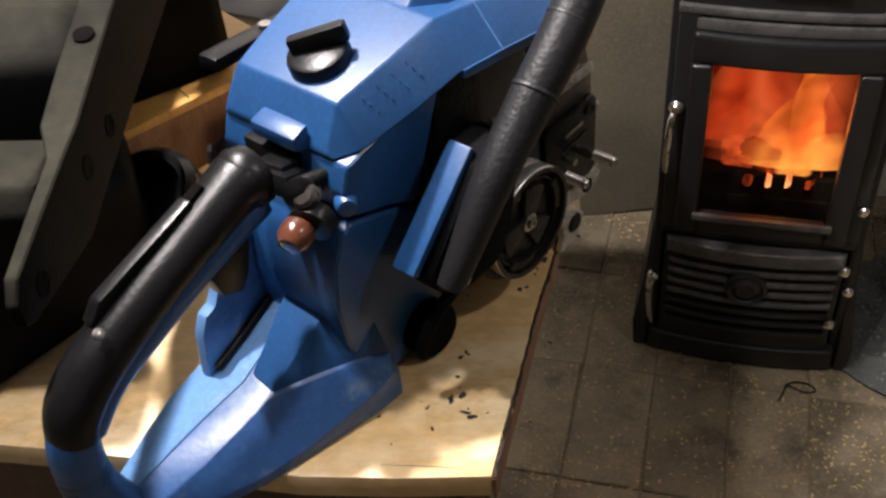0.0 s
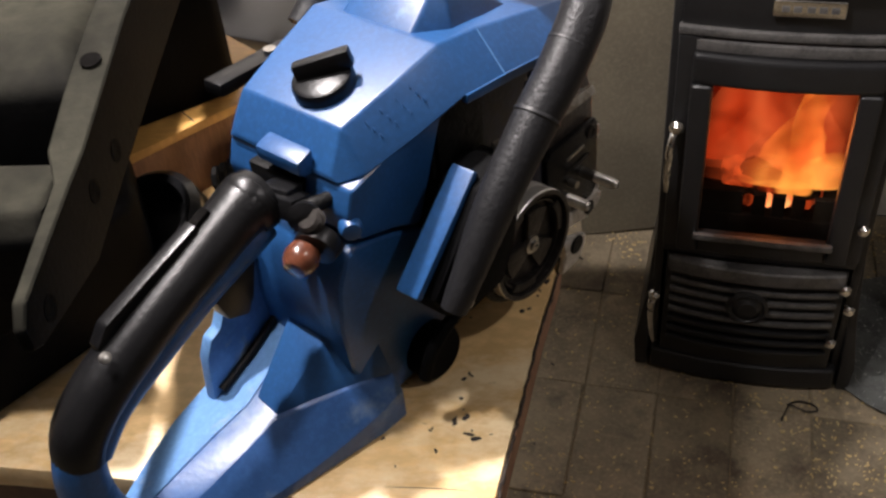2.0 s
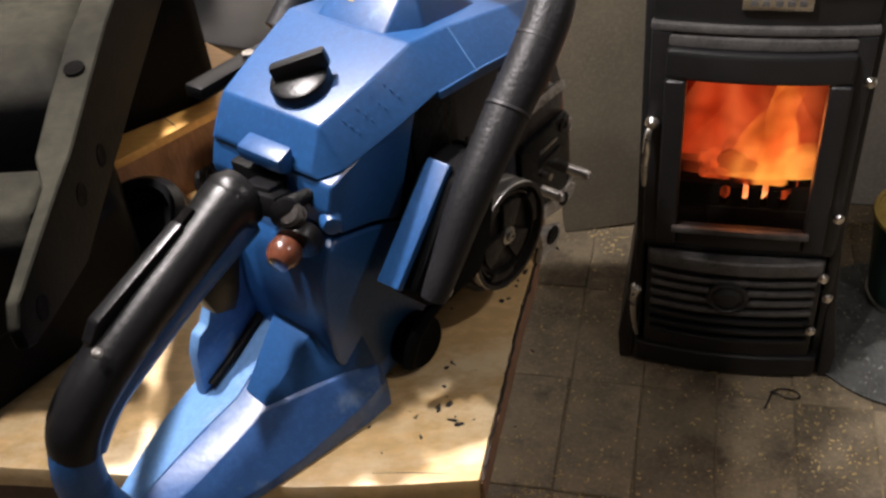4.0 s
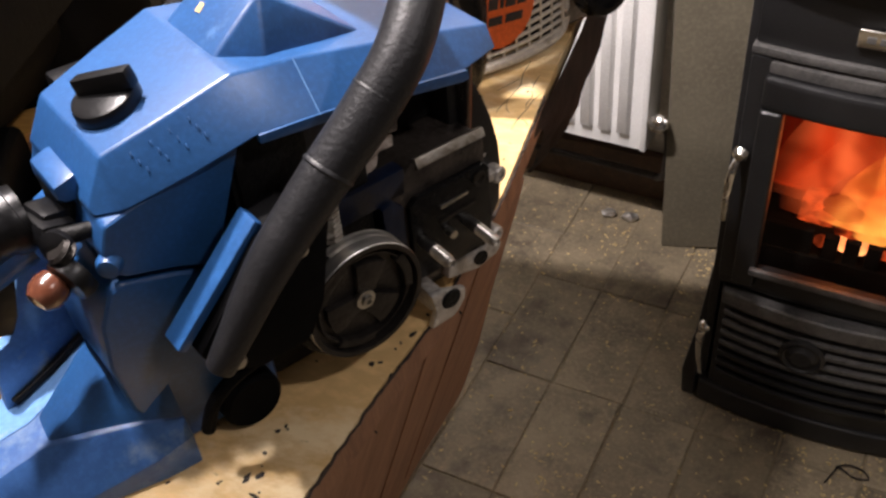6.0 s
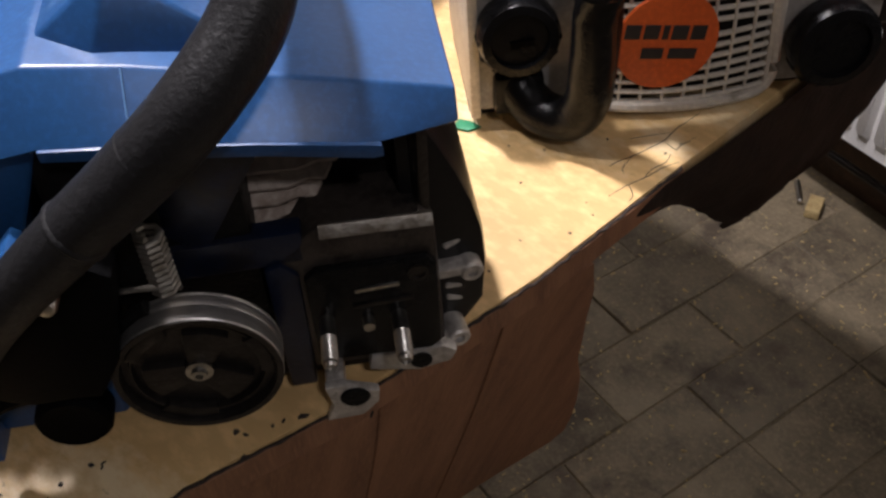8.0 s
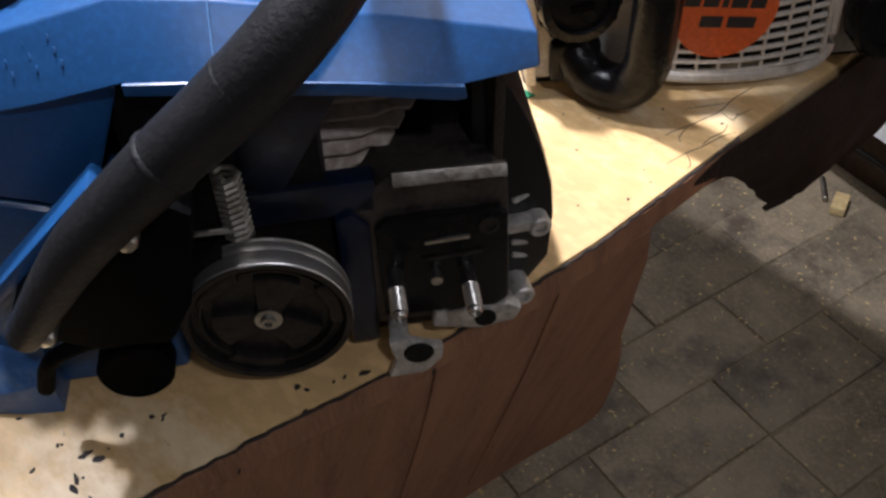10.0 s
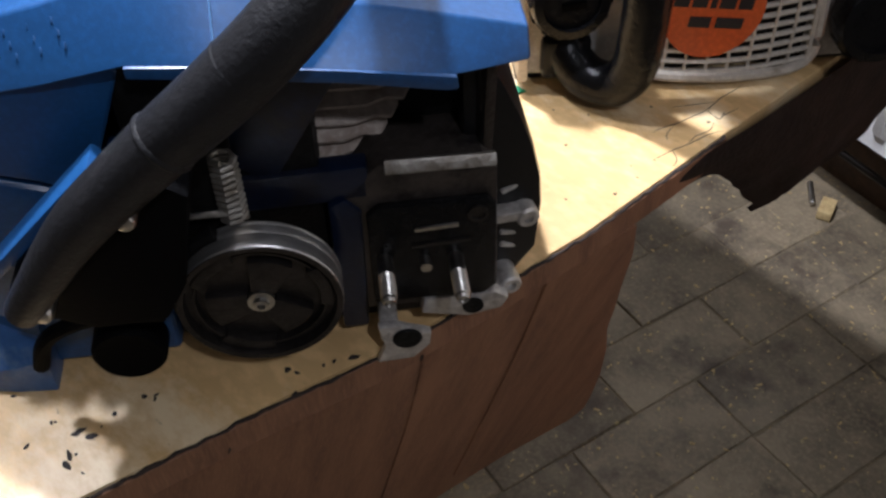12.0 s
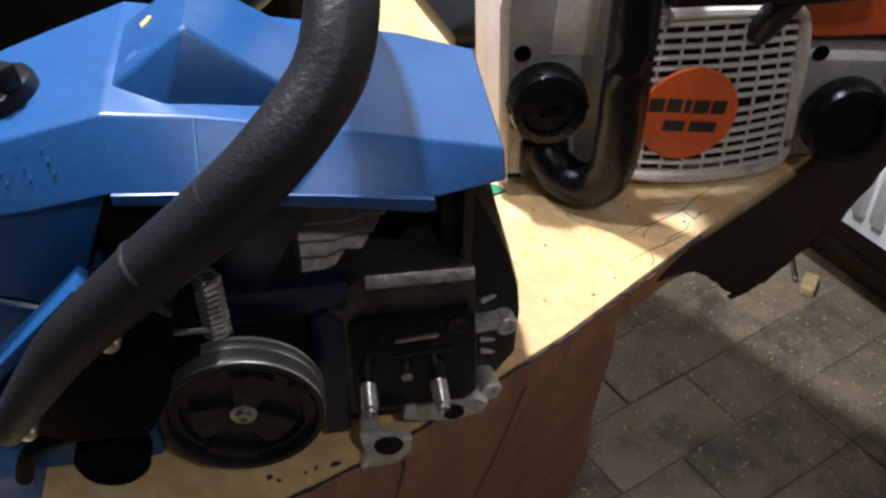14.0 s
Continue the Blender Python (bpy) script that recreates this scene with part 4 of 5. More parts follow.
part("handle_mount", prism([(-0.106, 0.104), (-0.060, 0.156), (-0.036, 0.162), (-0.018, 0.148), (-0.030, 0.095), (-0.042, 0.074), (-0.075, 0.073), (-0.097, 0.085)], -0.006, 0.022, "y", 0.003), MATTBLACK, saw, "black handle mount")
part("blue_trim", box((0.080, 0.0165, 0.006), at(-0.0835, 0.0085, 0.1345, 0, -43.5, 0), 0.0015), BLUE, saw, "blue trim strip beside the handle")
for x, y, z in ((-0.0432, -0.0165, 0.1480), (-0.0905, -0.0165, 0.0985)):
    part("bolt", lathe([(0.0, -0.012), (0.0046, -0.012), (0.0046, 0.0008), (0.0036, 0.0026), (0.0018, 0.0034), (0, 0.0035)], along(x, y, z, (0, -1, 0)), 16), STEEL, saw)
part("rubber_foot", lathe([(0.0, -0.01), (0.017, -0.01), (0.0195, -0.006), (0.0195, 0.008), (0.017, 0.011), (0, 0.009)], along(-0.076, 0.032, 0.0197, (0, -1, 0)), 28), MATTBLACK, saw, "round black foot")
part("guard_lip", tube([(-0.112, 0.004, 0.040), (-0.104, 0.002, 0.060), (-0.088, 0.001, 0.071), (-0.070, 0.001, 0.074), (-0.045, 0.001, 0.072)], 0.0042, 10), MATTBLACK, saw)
# clutch drum
CD = along(0.0, 0.021, 0.0705, (0, -1, 0))
drum = part("clutch_drum", lathe([(0.0345, 0.0035), (0.0392, 0.0035), (0.0395, 0.0042), (0.0391, 0.0055), (0.0395, 0.0065), (0.0395, 0.0095), (0.0390, 0.0110), (0.0395, 0.0125), (0.0395, 0.0198), (0.0390, 0.0204), (0.0385, 0.0195), (0.0375, 0.0035)], CD, 64), DRUM, saw, "worn steel clutch drum")
part("clutch_plate", lathe([(0.0, 0.004), (0.0384, 0.004), (0.0386, 0.0196), (0.0393, 0.0206), (0.0390, 0.0212), (0.0362, 0.0210), (0.0355, 0.0150), (0.0325, 0.0145), (0.0320, 0.0175), (0.0308, 0.0175), (0.0303, 0.0130), (0, 0.0130)], CD, 48), DARKSTEEL, drum)
for k in range(3):
    a0 = 72 + 120 * k
    sec = [(0.0075 * math.cos(radians(a)), 0.0075 * math.sin(radians(a))) for a in (a0 - 50, a0 + 50)] + [(0.0265 * math.cos(radians(a)), 0.0265 * math.sin(radians(a))) for a in (a0 + 24, a0 + 8, a0 - 8, a0 - 24)]
    q = prism(sec, 0.0128, 0.0178, "z", 0.001)
    q.transform(CD)
    part("clutch_shoe", q, DARKSTEEL, drum)
    sec = [(0.0345 * math.cos(radians(a)), 0.0345 * math.sin(radians(a))) for a in range(a0 + 34, a0 + 87, 8)] + [(0.0285 * math.cos(radians(a)), 0.0285 * math.sin(radians(a))) for a in range(a0 + 84, a0 + 33, -8)]
    q = prism(sec, 0.0128, 0.0188, "z", 0.0008)
    q.transform(CD)
    part("clutch_weight", q, DARKSTEEL, drum)
part("clutch_hub", lathe([(0.0, 0.0150), (0.0065, 0.0150), (0.0065, 0.0186), (0.0040, 0.0190), (0.0036, 0.0212), (0.0020, 0.0215), (0.0016, 0.019), (0, 0.019)], CD, 24), STEEL, drum)
band = [(0.0412 * math.cos(a), 0.0, 0.0412 * math.sin(a)) for a in (radians(d) for d in range(112, 300, 10))]
q = tube([(x, 0.013, 0.0705 + z) for x, y, z in band], 0.0038, 8, 1, 1.0, (0, 1, 0))
part("brake_band", q, GRIME, saw)
# brake spring and lever
helix = [(-0.006 + 0.0056 * math.cos(i * 0.9), 0.020 + 0.0056 * math.sin(i * 0.9), 0.110 + 0.00050 * i) for i in range(76)]
part("brake_spring", tube(helix, 0.0015, 6, 1), CASTAL, saw, "coiled steel brake spring")
part("brake_rod", tube([(-0.036, 0.014, 0.119), (-0.012, 0.015, 0.1185), (-0.004, 0.017, 0.1150), (-0.004, 0.019, 0.108)], 0.0017, 8), STEEL, saw)
part("brake_housing", box((0.030, 0.012, 0.046), at(-0.024, 0.028, 0.122), 0.003), GRIME, saw)
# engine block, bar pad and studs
part("side_rail", box((0.074, 0.012, 0.020), at(0.020, 0.040, 0.1105, 0, -1, 0), 0.002), OILYSHADEBLUE, saw, "oily blue side rail, shade painted in")
part("engine_block", prism([(0.040, 0.022), (0.040, 0.104), (0.062, 0.1215), (0.112, 0.1215), (0.119, 0.112), (0.1205, 0.030), (0.112, 0.022)], 0.034, 0.140, "y", 0.003), OILYMETAL, saw, "oily brown-grey metal engine block")
part("machined_edge", ruffle(box((0.054, 0.0060, 0.0068), at(0.0915, 0.0350, 0.1187, -30, 1.0, 0), 0.001), 0.0006, 160), CASTAL, saw, "bright machined metal edge")
part("blue_chassis_rib", prism([(0.036, 0.012), (0.050, 0.012), (0.052, 0.095), (0.044, 0.104), (0.036, 0.10)], 0.031, 0.060, "y", 0.002), OILYSHADEBLUE, saw, "oily blue chassis rib, shade painted in")
pad = part("bar_pad", prism([(0.054, 0.033), (0.054, 0.094), (0.060, 0.099), (0.114, 0.099), (0.118, 0.094), (0.118, 0.036), (0.112, 0.031)], 0.0285, 0.0335, "y", 0.0015), GLOSSBLACK, saw, "oily black bar mounting pad")
part("pad_slot", box((0.022, 0.0015, 0.0022), at(0.088, 0.0280, 0.0835, 0, -3, 0), 0.0004), STEEL, pad)
part("pad_slot", box((0.030, 0.0015, 0.0022), at(0.090, 0.0280, 0.0725, 0, -3, 0), 0.0004), DARKSTEEL, pad)
part("tensioner_pin", lathe([(0, 0), (0.003, 0), (0.003, 0.007), (0, 0.0075)], along(0.0815, 0.029, 0.0615, (0, -1, 0)), 14), STEEL, pad)
part("oil_port", lathe([(0.0, 0.0), (0.0052, 0.0), (0.0052, 0.0015), (0.0036, 0.0015), (0.0032, 0.0004), (0, 0.0004)], along(0.1085, 0.0285, 0.090, (0, -1, 0)), 16), DARKSTEEL, pad)
thread = [(0.0, 0.0), (0.0040, 0.0), (0.0040, 0.012)]
for k in range(9):
    thread += [(0.0043, 0.0128 + k * 0.0017), (0.0036, 0.01365 + k * 0.0017)]
thread += [(0.0036, 0.0290), (0.0026, 0.0305), (0.0024, 0.0290), (0.0, 0.0290)]
for x, z in ((0.061, 0.0645), (0.097, 0.0615)):
    part("bar_stud", lathe(thread, along(x, 0.0285, z, (0, -1, 0.0)), 18), STEEL, saw, "threaded steel bar stud")
part("chain_catcher", prism([(0.054, 0.028), (0.064, 0.028), (0.072, 0.024), (0.082, 0.020), (0.081, 0.011), (0.072, 0.001), (0.052, 0.000), (0.057, 0.012)], 0.014, 0.0195, "y", 0.0015), ALUMINIUM, saw, "bare metal chain catcher")
# flat dark disc paints the shade of a recess
part("catcher_recess", lathe([(0.0, 0), (0.008, 0), (0.0065, 0.0012), (0, 0.0012)], along(0.069, 0.0135, 0.0185, (0, -1, 0)), 16), GRIME, saw)
part("catcher_arm", box((0.010, 0.024, 0.016), at(0.060, 0.030, 0.0200, 0, 0, 0), 0.002), ALUMINIUM, saw)
part("lower_flange", prism([(0.078, 0.020), (0.080, 0.031), (0.118, 0.031), (0.126, 0.026), (0.122, 0.018), (0.104, 0.014)], 0.028, 0.042, "y", 0.002), ALUMINIUM, saw, "cast metal flange")
# flat dark disc paints the shade inside the hole
part("flange_hole", lathe([(0.0, 0.0), (0.0058, 0.0), (0.0058, 0.001), (0, 0.001)], along(0.106, 0.0276, 0.0235, (0, -1, 0)), 16), GRIME, saw)
for x, y, z in ((0.128, 0.036, 0.0265), (0.137, 0.042, 0.0700)):
    part("casting_lug", lathe([(0.0, -0.016), (0.0062, -0.016), (0.0062, 0.0), (0.0052, 0.0012), (0.0028, 0.0012), (0.0026, -0.002), (0, -0.002)], along(x, y, z, (0.15, -1, 0.0)), 18), ALUMINIUM, saw, "bare cast lug")
part("lug_web", box((0.026, 0.010, 0.006), at(0.126, 0.046, 0.0715, 0, -4, 0), 0.0015), ALUMINIUM, saw)
for z, tl in ((0.086, 18), (0.052, -14), (0.042, -20)):
    part("casting_fin", box((0.020, 0.012, 0.0035), at(0.132, 0.056, z, 0, -tl, 12), 0.0015), ALUMINIUM, saw)
part("front_housing", prism([(0.104, 0.168), (0.114, 0.167), (0.124, 0.150), (0.133, 0.130), (0.140, 0.110), (0.1445, 0.090), (0.146, 0.070), (0.144, 0.040), (0.130, 0.018), (0.110, 0.014), (0.104, 0.06)], 0.050, 0.140, "y", 0.004), BLACK, saw, "black front housing")
# cylinder fins, shroud and dark muffler
for k in range(6):
    x1 = 0.063 + 0.0062 * k
    fin = [(0.006 + 0.006 * k, 0.002), (x1 - 0.022, -0.001), (x1 - 0.012, 0.0015), (x1 - 0.004, 0.0), (x1, 0.006), (x1 + 0.004, 0.030), (x1, 0.052), (0.012, 0.052)]
    q = ruffle(prism(fin, -0.0014, 0.0014, "z", 0.0006, 1), 0.0005, 70, k)
    q.transform(at(0, 0.056 + 0.0018 * k, 0.1075 + 0.0084 * k, 33, -4, 0))
    part("cooling_fin", q, FINMETAL, saw, "oily aluminium cooling fin")
part("rust_rod", ruffle(tube([(0.1135, 0.0460, 0.108), (0.1145, 0.0465, 0.140), (0.1125, 0.0480, 0.170)], 0.0024, 8, 4), 0.001, 120), DARKSTEEL, saw, "grimy upright rod")
part("cylinder", lathe([(0.0, 0.10), (0.020, 0.10), (0.020, 0.185), (0, 0.185)], at(0.045, 0.088, 0)), GRIME, saw)
part("shroud", prism([(-0.004, 0.128), (0.006, 0.1185), (0.016, 0.120), (0.054, 0.182), (-0.012, 0.190)], 0.036, 0.0415, "y", 0.0015), OILYSHADEBLUE, saw, "oily blue inner shroud, shade painted in")
# black box that fills the dark engine interior
part("muffler", box((0.046, 0.065, 0.052), at(0.098, 0.100, 0.147), 0.004), GRIME, saw, "black muffler")
part("heat_shield", box((0.006, 0.02, 0.058), at(0.113, 0.052, 0.143, 4, 0, 20), 0.0015), DARKSTEEL, saw)
# black box that fills the recess under the cover
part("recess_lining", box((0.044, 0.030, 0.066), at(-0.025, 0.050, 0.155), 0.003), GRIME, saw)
part("left_case", prism([(-0.10, 0.004), (-0.11, 0.12), (-0.04, 0.186), (0.09, 0.172), (0.118, 0.12), (0.118, 0.004)], 0.135, 0.156, "y", 0.006), BLACK, saw, "black starter housing")

# ---------------------------------------------------------------- white and orange chainsaw behind it
ST = pose(0.178, 1.036, TZ, 0, 0, 49)
st = thing("orange_white_chainsaw", ST, "white and orange chainsaw standing on the workbench", "chainsaw")
part("crankcase", prism([(-0.128, 0.012), (-0.130, 0.145), (-0.110, 0.175), (-0.030, 0.165), (-0.030, 0.012)], 0.006, 0.120, "y", 0.008, 3), GREYP, st, "light grey crankcase")
part("white_edge", prism([(-0.131, 0.012), (-0.133, 0.150), (-0.126, 0.178), (-0.121, 0.178), (-0.126, 0.145), (-0.124, 0.012)], 0.000, 0.124, "y", 0.002), WHITEP, st)
part("underside", box((0.26, 0.10, 0.014), at(0.0, 0.070, 0.007), 0.003), BLACK, st)
grille = part("starter_cover", prism([(-0.046, 0.014), (-0.040, 0.126), (-0.028, 0.137), (0.058, 0.132), (0.070, 0.120), (0.080, 0.022), (0.068, 0.010), (-0.036, 0.008)], 0.010, 0.050, "y", 0.006, 3), BLACK, st, "off-white louvred starter cover")
gx0, gx1 = -0.044, 0.076
for k in range(15):
    z = 0.014 + 0.0082 * k
    w0, w1 = gx0 + 0.004 * (z / 0.13), gx1 - 0.010 * (z / 0.13)
    q = tube([(w0 + (w1 - w0) * j / 6, 0.004 - 0.006 * math.sin(math.pi * j / 6), z + 0.0022 * math.sin(math.pi * j / 6) * (-1 if k < 7 else 1)) for j in range(7)], 0.0019, 6, 2, 1.0)
    part("louvre", q, WHITEP, grille)
for k in range(9):
    x = gx0 + (gx1 - gx0) * k / 8
    q = tube([(x, 0.004 - 0.006 * math.sin(math.pi * k / 8), 0.010), (x - 0.003 * (k - 4) / 4, 0.003 - 0.006 * math.sin(math.pi * k / 8), 0.072), (x - 0.007 * (k - 4) / 4, 0.005 - 0.006 * math.sin(math.pi * k / 8), 0.130)], 0.0021 if k in (0, 8) else 0.0013, 6, 3)
    part("rib", q, WHITEP, grille)
part("cover_rim", tube([(gx0 - 0.001, 0.004, 0.012), (-0.020, -0.001, 0.009), (0.030, -0.003, 0.007), (gx1, 0.004, 0.012), (0.077, 0.004, 0.06), (0.069, 0.004, 0.128), (0.030, 0.0, 0.136), (-0.030, 0.002, 0.137)], 0.004, 8), WHITEP, grille)
logo = part("round_label", prism([(0.0345 * math.cos(a), 0.0365 * math.sin(a)) for a in (2 * math.pi * k / 40 for k in range(40))], 0, 0.003, "y", 0.0008), ORANGE, st, "round orange label with dark print")
logo.matrix_local = at(-0.002, -0.0075, 0.064)
for x, z, w, h in ((-0.0235, 0.0105, 0.0105, 0.0105), (-0.0110, 0.0090, 0.0105, 0.0105), (-0.0015, 0.0078, 0.0042, 0.0105), (0.0080, 0.0065, 0.0110, 0.0105), (0.0205, 0.0050, 0.0100, 0.0105), (-0.0095, -0.0075, 0.0150, 0.0080), (0.0110, -0.0100, 0.0190, 0.0080)):
    part("print_bar", box((w, 0.0008, h), at(x, -0.0003, z, 0, 7, 0), 0.0002), INK, logo)
def screw_cap(x, y, z, r, name, m):
    c = part(name, lathe([(0.0, 0.0), (r, 0.0), (r * 1.02, 0.004), (r * 1.02, 0.014), (r * 0.93, 0.019), (r * 0.72, 0.020), (r * 0.68, 0.016), (0, 0.016)], along(x, y, z, (0, -1, 0.1)), 36), m, st, "black screw cap")
    for k in range(14):
        a = 2 * math.pi * k / 14
        part("cap_rib", box((0.0035, 0.012, 0.003), Matrix.Translation((x, y - 0.009, z)) @ at(r * 0.985 * math.cos(a), 0, r * 0.985 * math.sin(a), 0, -math.degrees(a) + 90, 0), 0.0008), m, c)
    return c
c1 = screw_cap(-0.100, 0.004, 0.079, 0.0265, "tank_cap", GLOSSBLACK)
# dark bar painted for the shade in the cap's slot
part("cap_slot", box((0.016, 0.002, 0.005), at(-0.098, -0.0125, 0.078, 0, -6, 0), 0.0006), SOOTANDSHADE, c1)
c2 = screw_cap(0.112, 0.000, 0.050, 0.030, "oil_cap", GLOSSBLACK)
part("oil_tank", prism([(0.072, 0.010), (0.070, 0.098), (0.150, 0.090), (0.152, 0.010)], 0.006, 0.11, "y", 0.008, 3), GREYP, st, "light grey oil tank")
part("top_shroud", prism([(-0.070, 0.150), (-0.040, 0.192), (0.030, 0.205), (0.120, 0.180), (0.165, 0.130), (0.160, 0.100), (0.074, 0.104), (0.066, 0.140), (-0.026, 0.146)], 0.014, 0.120, "y", 0.008, 3), ORANGE, st, "orange top shroud")
part("front_tube", tube([(-0.052, -0.004, 0.235), (-0.053, -0.024, 0.205), (-0.055, -0.030, 0.150), (-0.056, -0.030, 0.080), (-0.058, -0.028, 0.040), (-0.068, -0.022, 0.022), (-0.084, -0.010, 0.020), (-0.096, 0.004, 0.030), (-0.100, 0.016, 0.045)], 0.0155, 18, 5), GLOSSBLACK, st, "glossy black front handle tube")
part("upper_bar", tube([(-0.052, -0.004, 0.235), (-0.050, 0.03, 0.252), (-0.05, 0.10, 0.250)], 0.0155, 16), GLOSSBLACK, st)
part("tube_clamp", box((0.034, 0.014, 0.03), at(-0.098, 0.004, 0.030), 0.004), GLOSSBLACK, st)
part("case_screw", lathe([(0.0, -0.004), (0.0072, -0.004), (0.0072, 0.003), (0.0045, 0.004), (0.004, 0.001), (0, 0.001)], along(-0.028, 0.000, 0.1365, (0, -1, 0)), 20), STEEL, st)
part("screw_boss", lathe([(0.0, -0.006), (0.012, -0.006), (0.012, 0), (0, 0)], along(-0.028, 0.004, 0.1365, (0, -1, 0)), 20), BLACK, st)
# case holes are flat discs, their inner shade put in the colour
for x, z in ((-0.116, 0.113), (0.088, 0.098)):
    part("case_hole", lathe([(0.0, 0.0), (0.0058, 0.0), (0.0058, 0.001), (0, 0.001)], along(x, 0.0058, z, (0, -1, 0)), 18), SOOTANDSHADE, st)
pull = part("starter_grip", tube([(0.020, -0.018, 0.160), (0.050, -0.022, 0.160), (0.090, -0.026, 0.163), (0.118, -0.030, 0.168)], [0.006, 0.0085, 0.008, 0.006], 12), GLOSSBLACK, st, "black starter pull grip")
part("stem", tube([(0.050, -0.020, 0.158), (0.042, -0.010, 0.138), (0.038, 0.0, 0.120)], [0.007, 0.010, 0.009], 12), BLACK, pull)
part("rear_case", box((0.12, 0.10, 0.10), at(0.205, 0.07, 0.085), 0.015, 3), BLACK, st)
part("side_lever", tube([(0.140, -0.004, 0.088), (0.175, -0.012, 0.090), (0.21, -0.012, 0.085)], 0.007, 10), BLACK, st)
part("pale_sticker", box((0.028, 0.0012, 0.044), at(-0.082, 0.0050, 0.132, 0, 4, 0), 0.0004), WHITEP, st, "pale worn sticker")

# ---------------------------------------------------------------- black machine on the other side of the bench
crate = thing("plywood_crate", pose(0, 0, TZ), "low plywood crate with brown sides on the workbench", "crate")
CR = [(-0.335, 0.620), (-0.134, 0.808), (-0.072, 0.866), (-0.020, 0.915), (-0.140, 1.040), (-0.460, 0.755)]
part("top_board", prism(CR, 0.057, 0.065, "z", 0.001), YELLOWPLY, crate, "yellow varnished plywood top")
part("body", prism([(-0.334, 0.623), (-0.022, 0.9155), (-0.140, 1.037), (-0.457, 0.755)], 0.0006, 0.0565, "z", 0.001), BENCHSIDE, crate, "brown crate sides")
part("crack", tube([(-0.098, 0.842, 0.063), (-0.100, 0.848, 0.0653), (-0.112, 0.862, 0.0653)], 0.0006, 5, 2), DEBRIS, crate)
mc = thing("black_machine", pose(-0.30, 0.80, TZ), "dusty black power tool housing with a slotted arm, on the workbench", "power tool")
part("base", prism([(-0.12, -0.07), (0.10, 0.07), (0.12, 0.12), (0.10, 0.20), (-0.12, 0.06)], 0.0655, 0.10, "z", 0.008, 3), BLACK, mc)
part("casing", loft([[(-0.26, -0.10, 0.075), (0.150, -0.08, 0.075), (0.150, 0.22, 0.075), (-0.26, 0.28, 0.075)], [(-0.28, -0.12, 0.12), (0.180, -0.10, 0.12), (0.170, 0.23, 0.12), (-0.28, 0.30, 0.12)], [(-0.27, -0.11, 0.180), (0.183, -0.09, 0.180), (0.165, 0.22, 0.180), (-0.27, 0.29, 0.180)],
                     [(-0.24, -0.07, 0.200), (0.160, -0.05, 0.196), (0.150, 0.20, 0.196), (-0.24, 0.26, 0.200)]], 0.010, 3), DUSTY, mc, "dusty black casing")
# black block that fills the dark area below the arm
part("lower_body", prism([(-0.10, -0.20), (0.10, -0.22), (0.158, -0.148), (0.190, -0.08), (0.165, -0.012), (0.0, -0.165)], 0.001, 0.088, "z", 0.012, 3), MATTBLACK, mc)
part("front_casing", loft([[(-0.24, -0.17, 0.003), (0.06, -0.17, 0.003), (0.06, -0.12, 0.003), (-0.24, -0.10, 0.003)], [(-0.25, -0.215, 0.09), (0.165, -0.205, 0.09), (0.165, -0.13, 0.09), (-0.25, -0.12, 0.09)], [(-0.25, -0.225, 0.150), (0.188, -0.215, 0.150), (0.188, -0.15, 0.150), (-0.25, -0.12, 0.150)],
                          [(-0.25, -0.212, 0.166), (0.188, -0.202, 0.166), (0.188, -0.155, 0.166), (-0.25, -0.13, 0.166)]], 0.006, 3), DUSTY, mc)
part("block", prism([(0.130, 0.020), (0.226, 0.088), (0.230, 0.097), (0.185, 0.20), (0.04, 0.13)], 0.0655, 0.172, "z", 0.004), MATTBLACK, mc, "black square block")
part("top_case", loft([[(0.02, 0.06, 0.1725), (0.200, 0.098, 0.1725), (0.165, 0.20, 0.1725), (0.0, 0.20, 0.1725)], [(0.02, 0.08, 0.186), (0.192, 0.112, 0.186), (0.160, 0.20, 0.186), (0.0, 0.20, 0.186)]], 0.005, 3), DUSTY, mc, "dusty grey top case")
ARM = ((-0.303, 0.207, 0.152, 0.166), (-0.292, 0.206, 0.146, 0.176), (-0.255, 0.205, 0.139, 0.181), (-0.208, 0.204, 0.131, 0.187), (-0.178, 0.192, 0.136, 0.190),
       (-0.130, 0.190, 0.143, 0.200), (-0.064, 0.190, 0.152, 0.214), (0.033, 0.190, 0.164, 0.227), (0.55, 0.190, 0.229, 0.295))
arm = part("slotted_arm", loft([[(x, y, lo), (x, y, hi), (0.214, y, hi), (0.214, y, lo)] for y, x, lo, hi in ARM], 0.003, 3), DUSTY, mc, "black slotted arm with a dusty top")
# arm holes are flat discs coloured dark for the shade inside them
for y, z in ((-0.140, 0.162), (-0.185, 0.164), (-0.275, 0.156)):
    part("screw_hole", lathe([(0.0, -0.001), (0.0075, -0.001), (0.0072, 0.0004), (0.0062, 0.0002), (0, 0.0002)], along(0.2141, y, z, (1, 0, 0)), 20), SOOTANDSHADE, arm)
part("arm_hole", lathe([(0.0, 0.0), (0.0068, 0.0), (0.0068, 0.0006), (0, 0.0006)], along(0.202, -0.106, 0.2066, (0, -0.21, 0.98)), 20), SOOTANDSHADE, arm)
part("arm_foot", box((0.03, 0.06, 0.10), at(0.195, 0.12, 0.125), 0.004), MATTBLACK, mc)
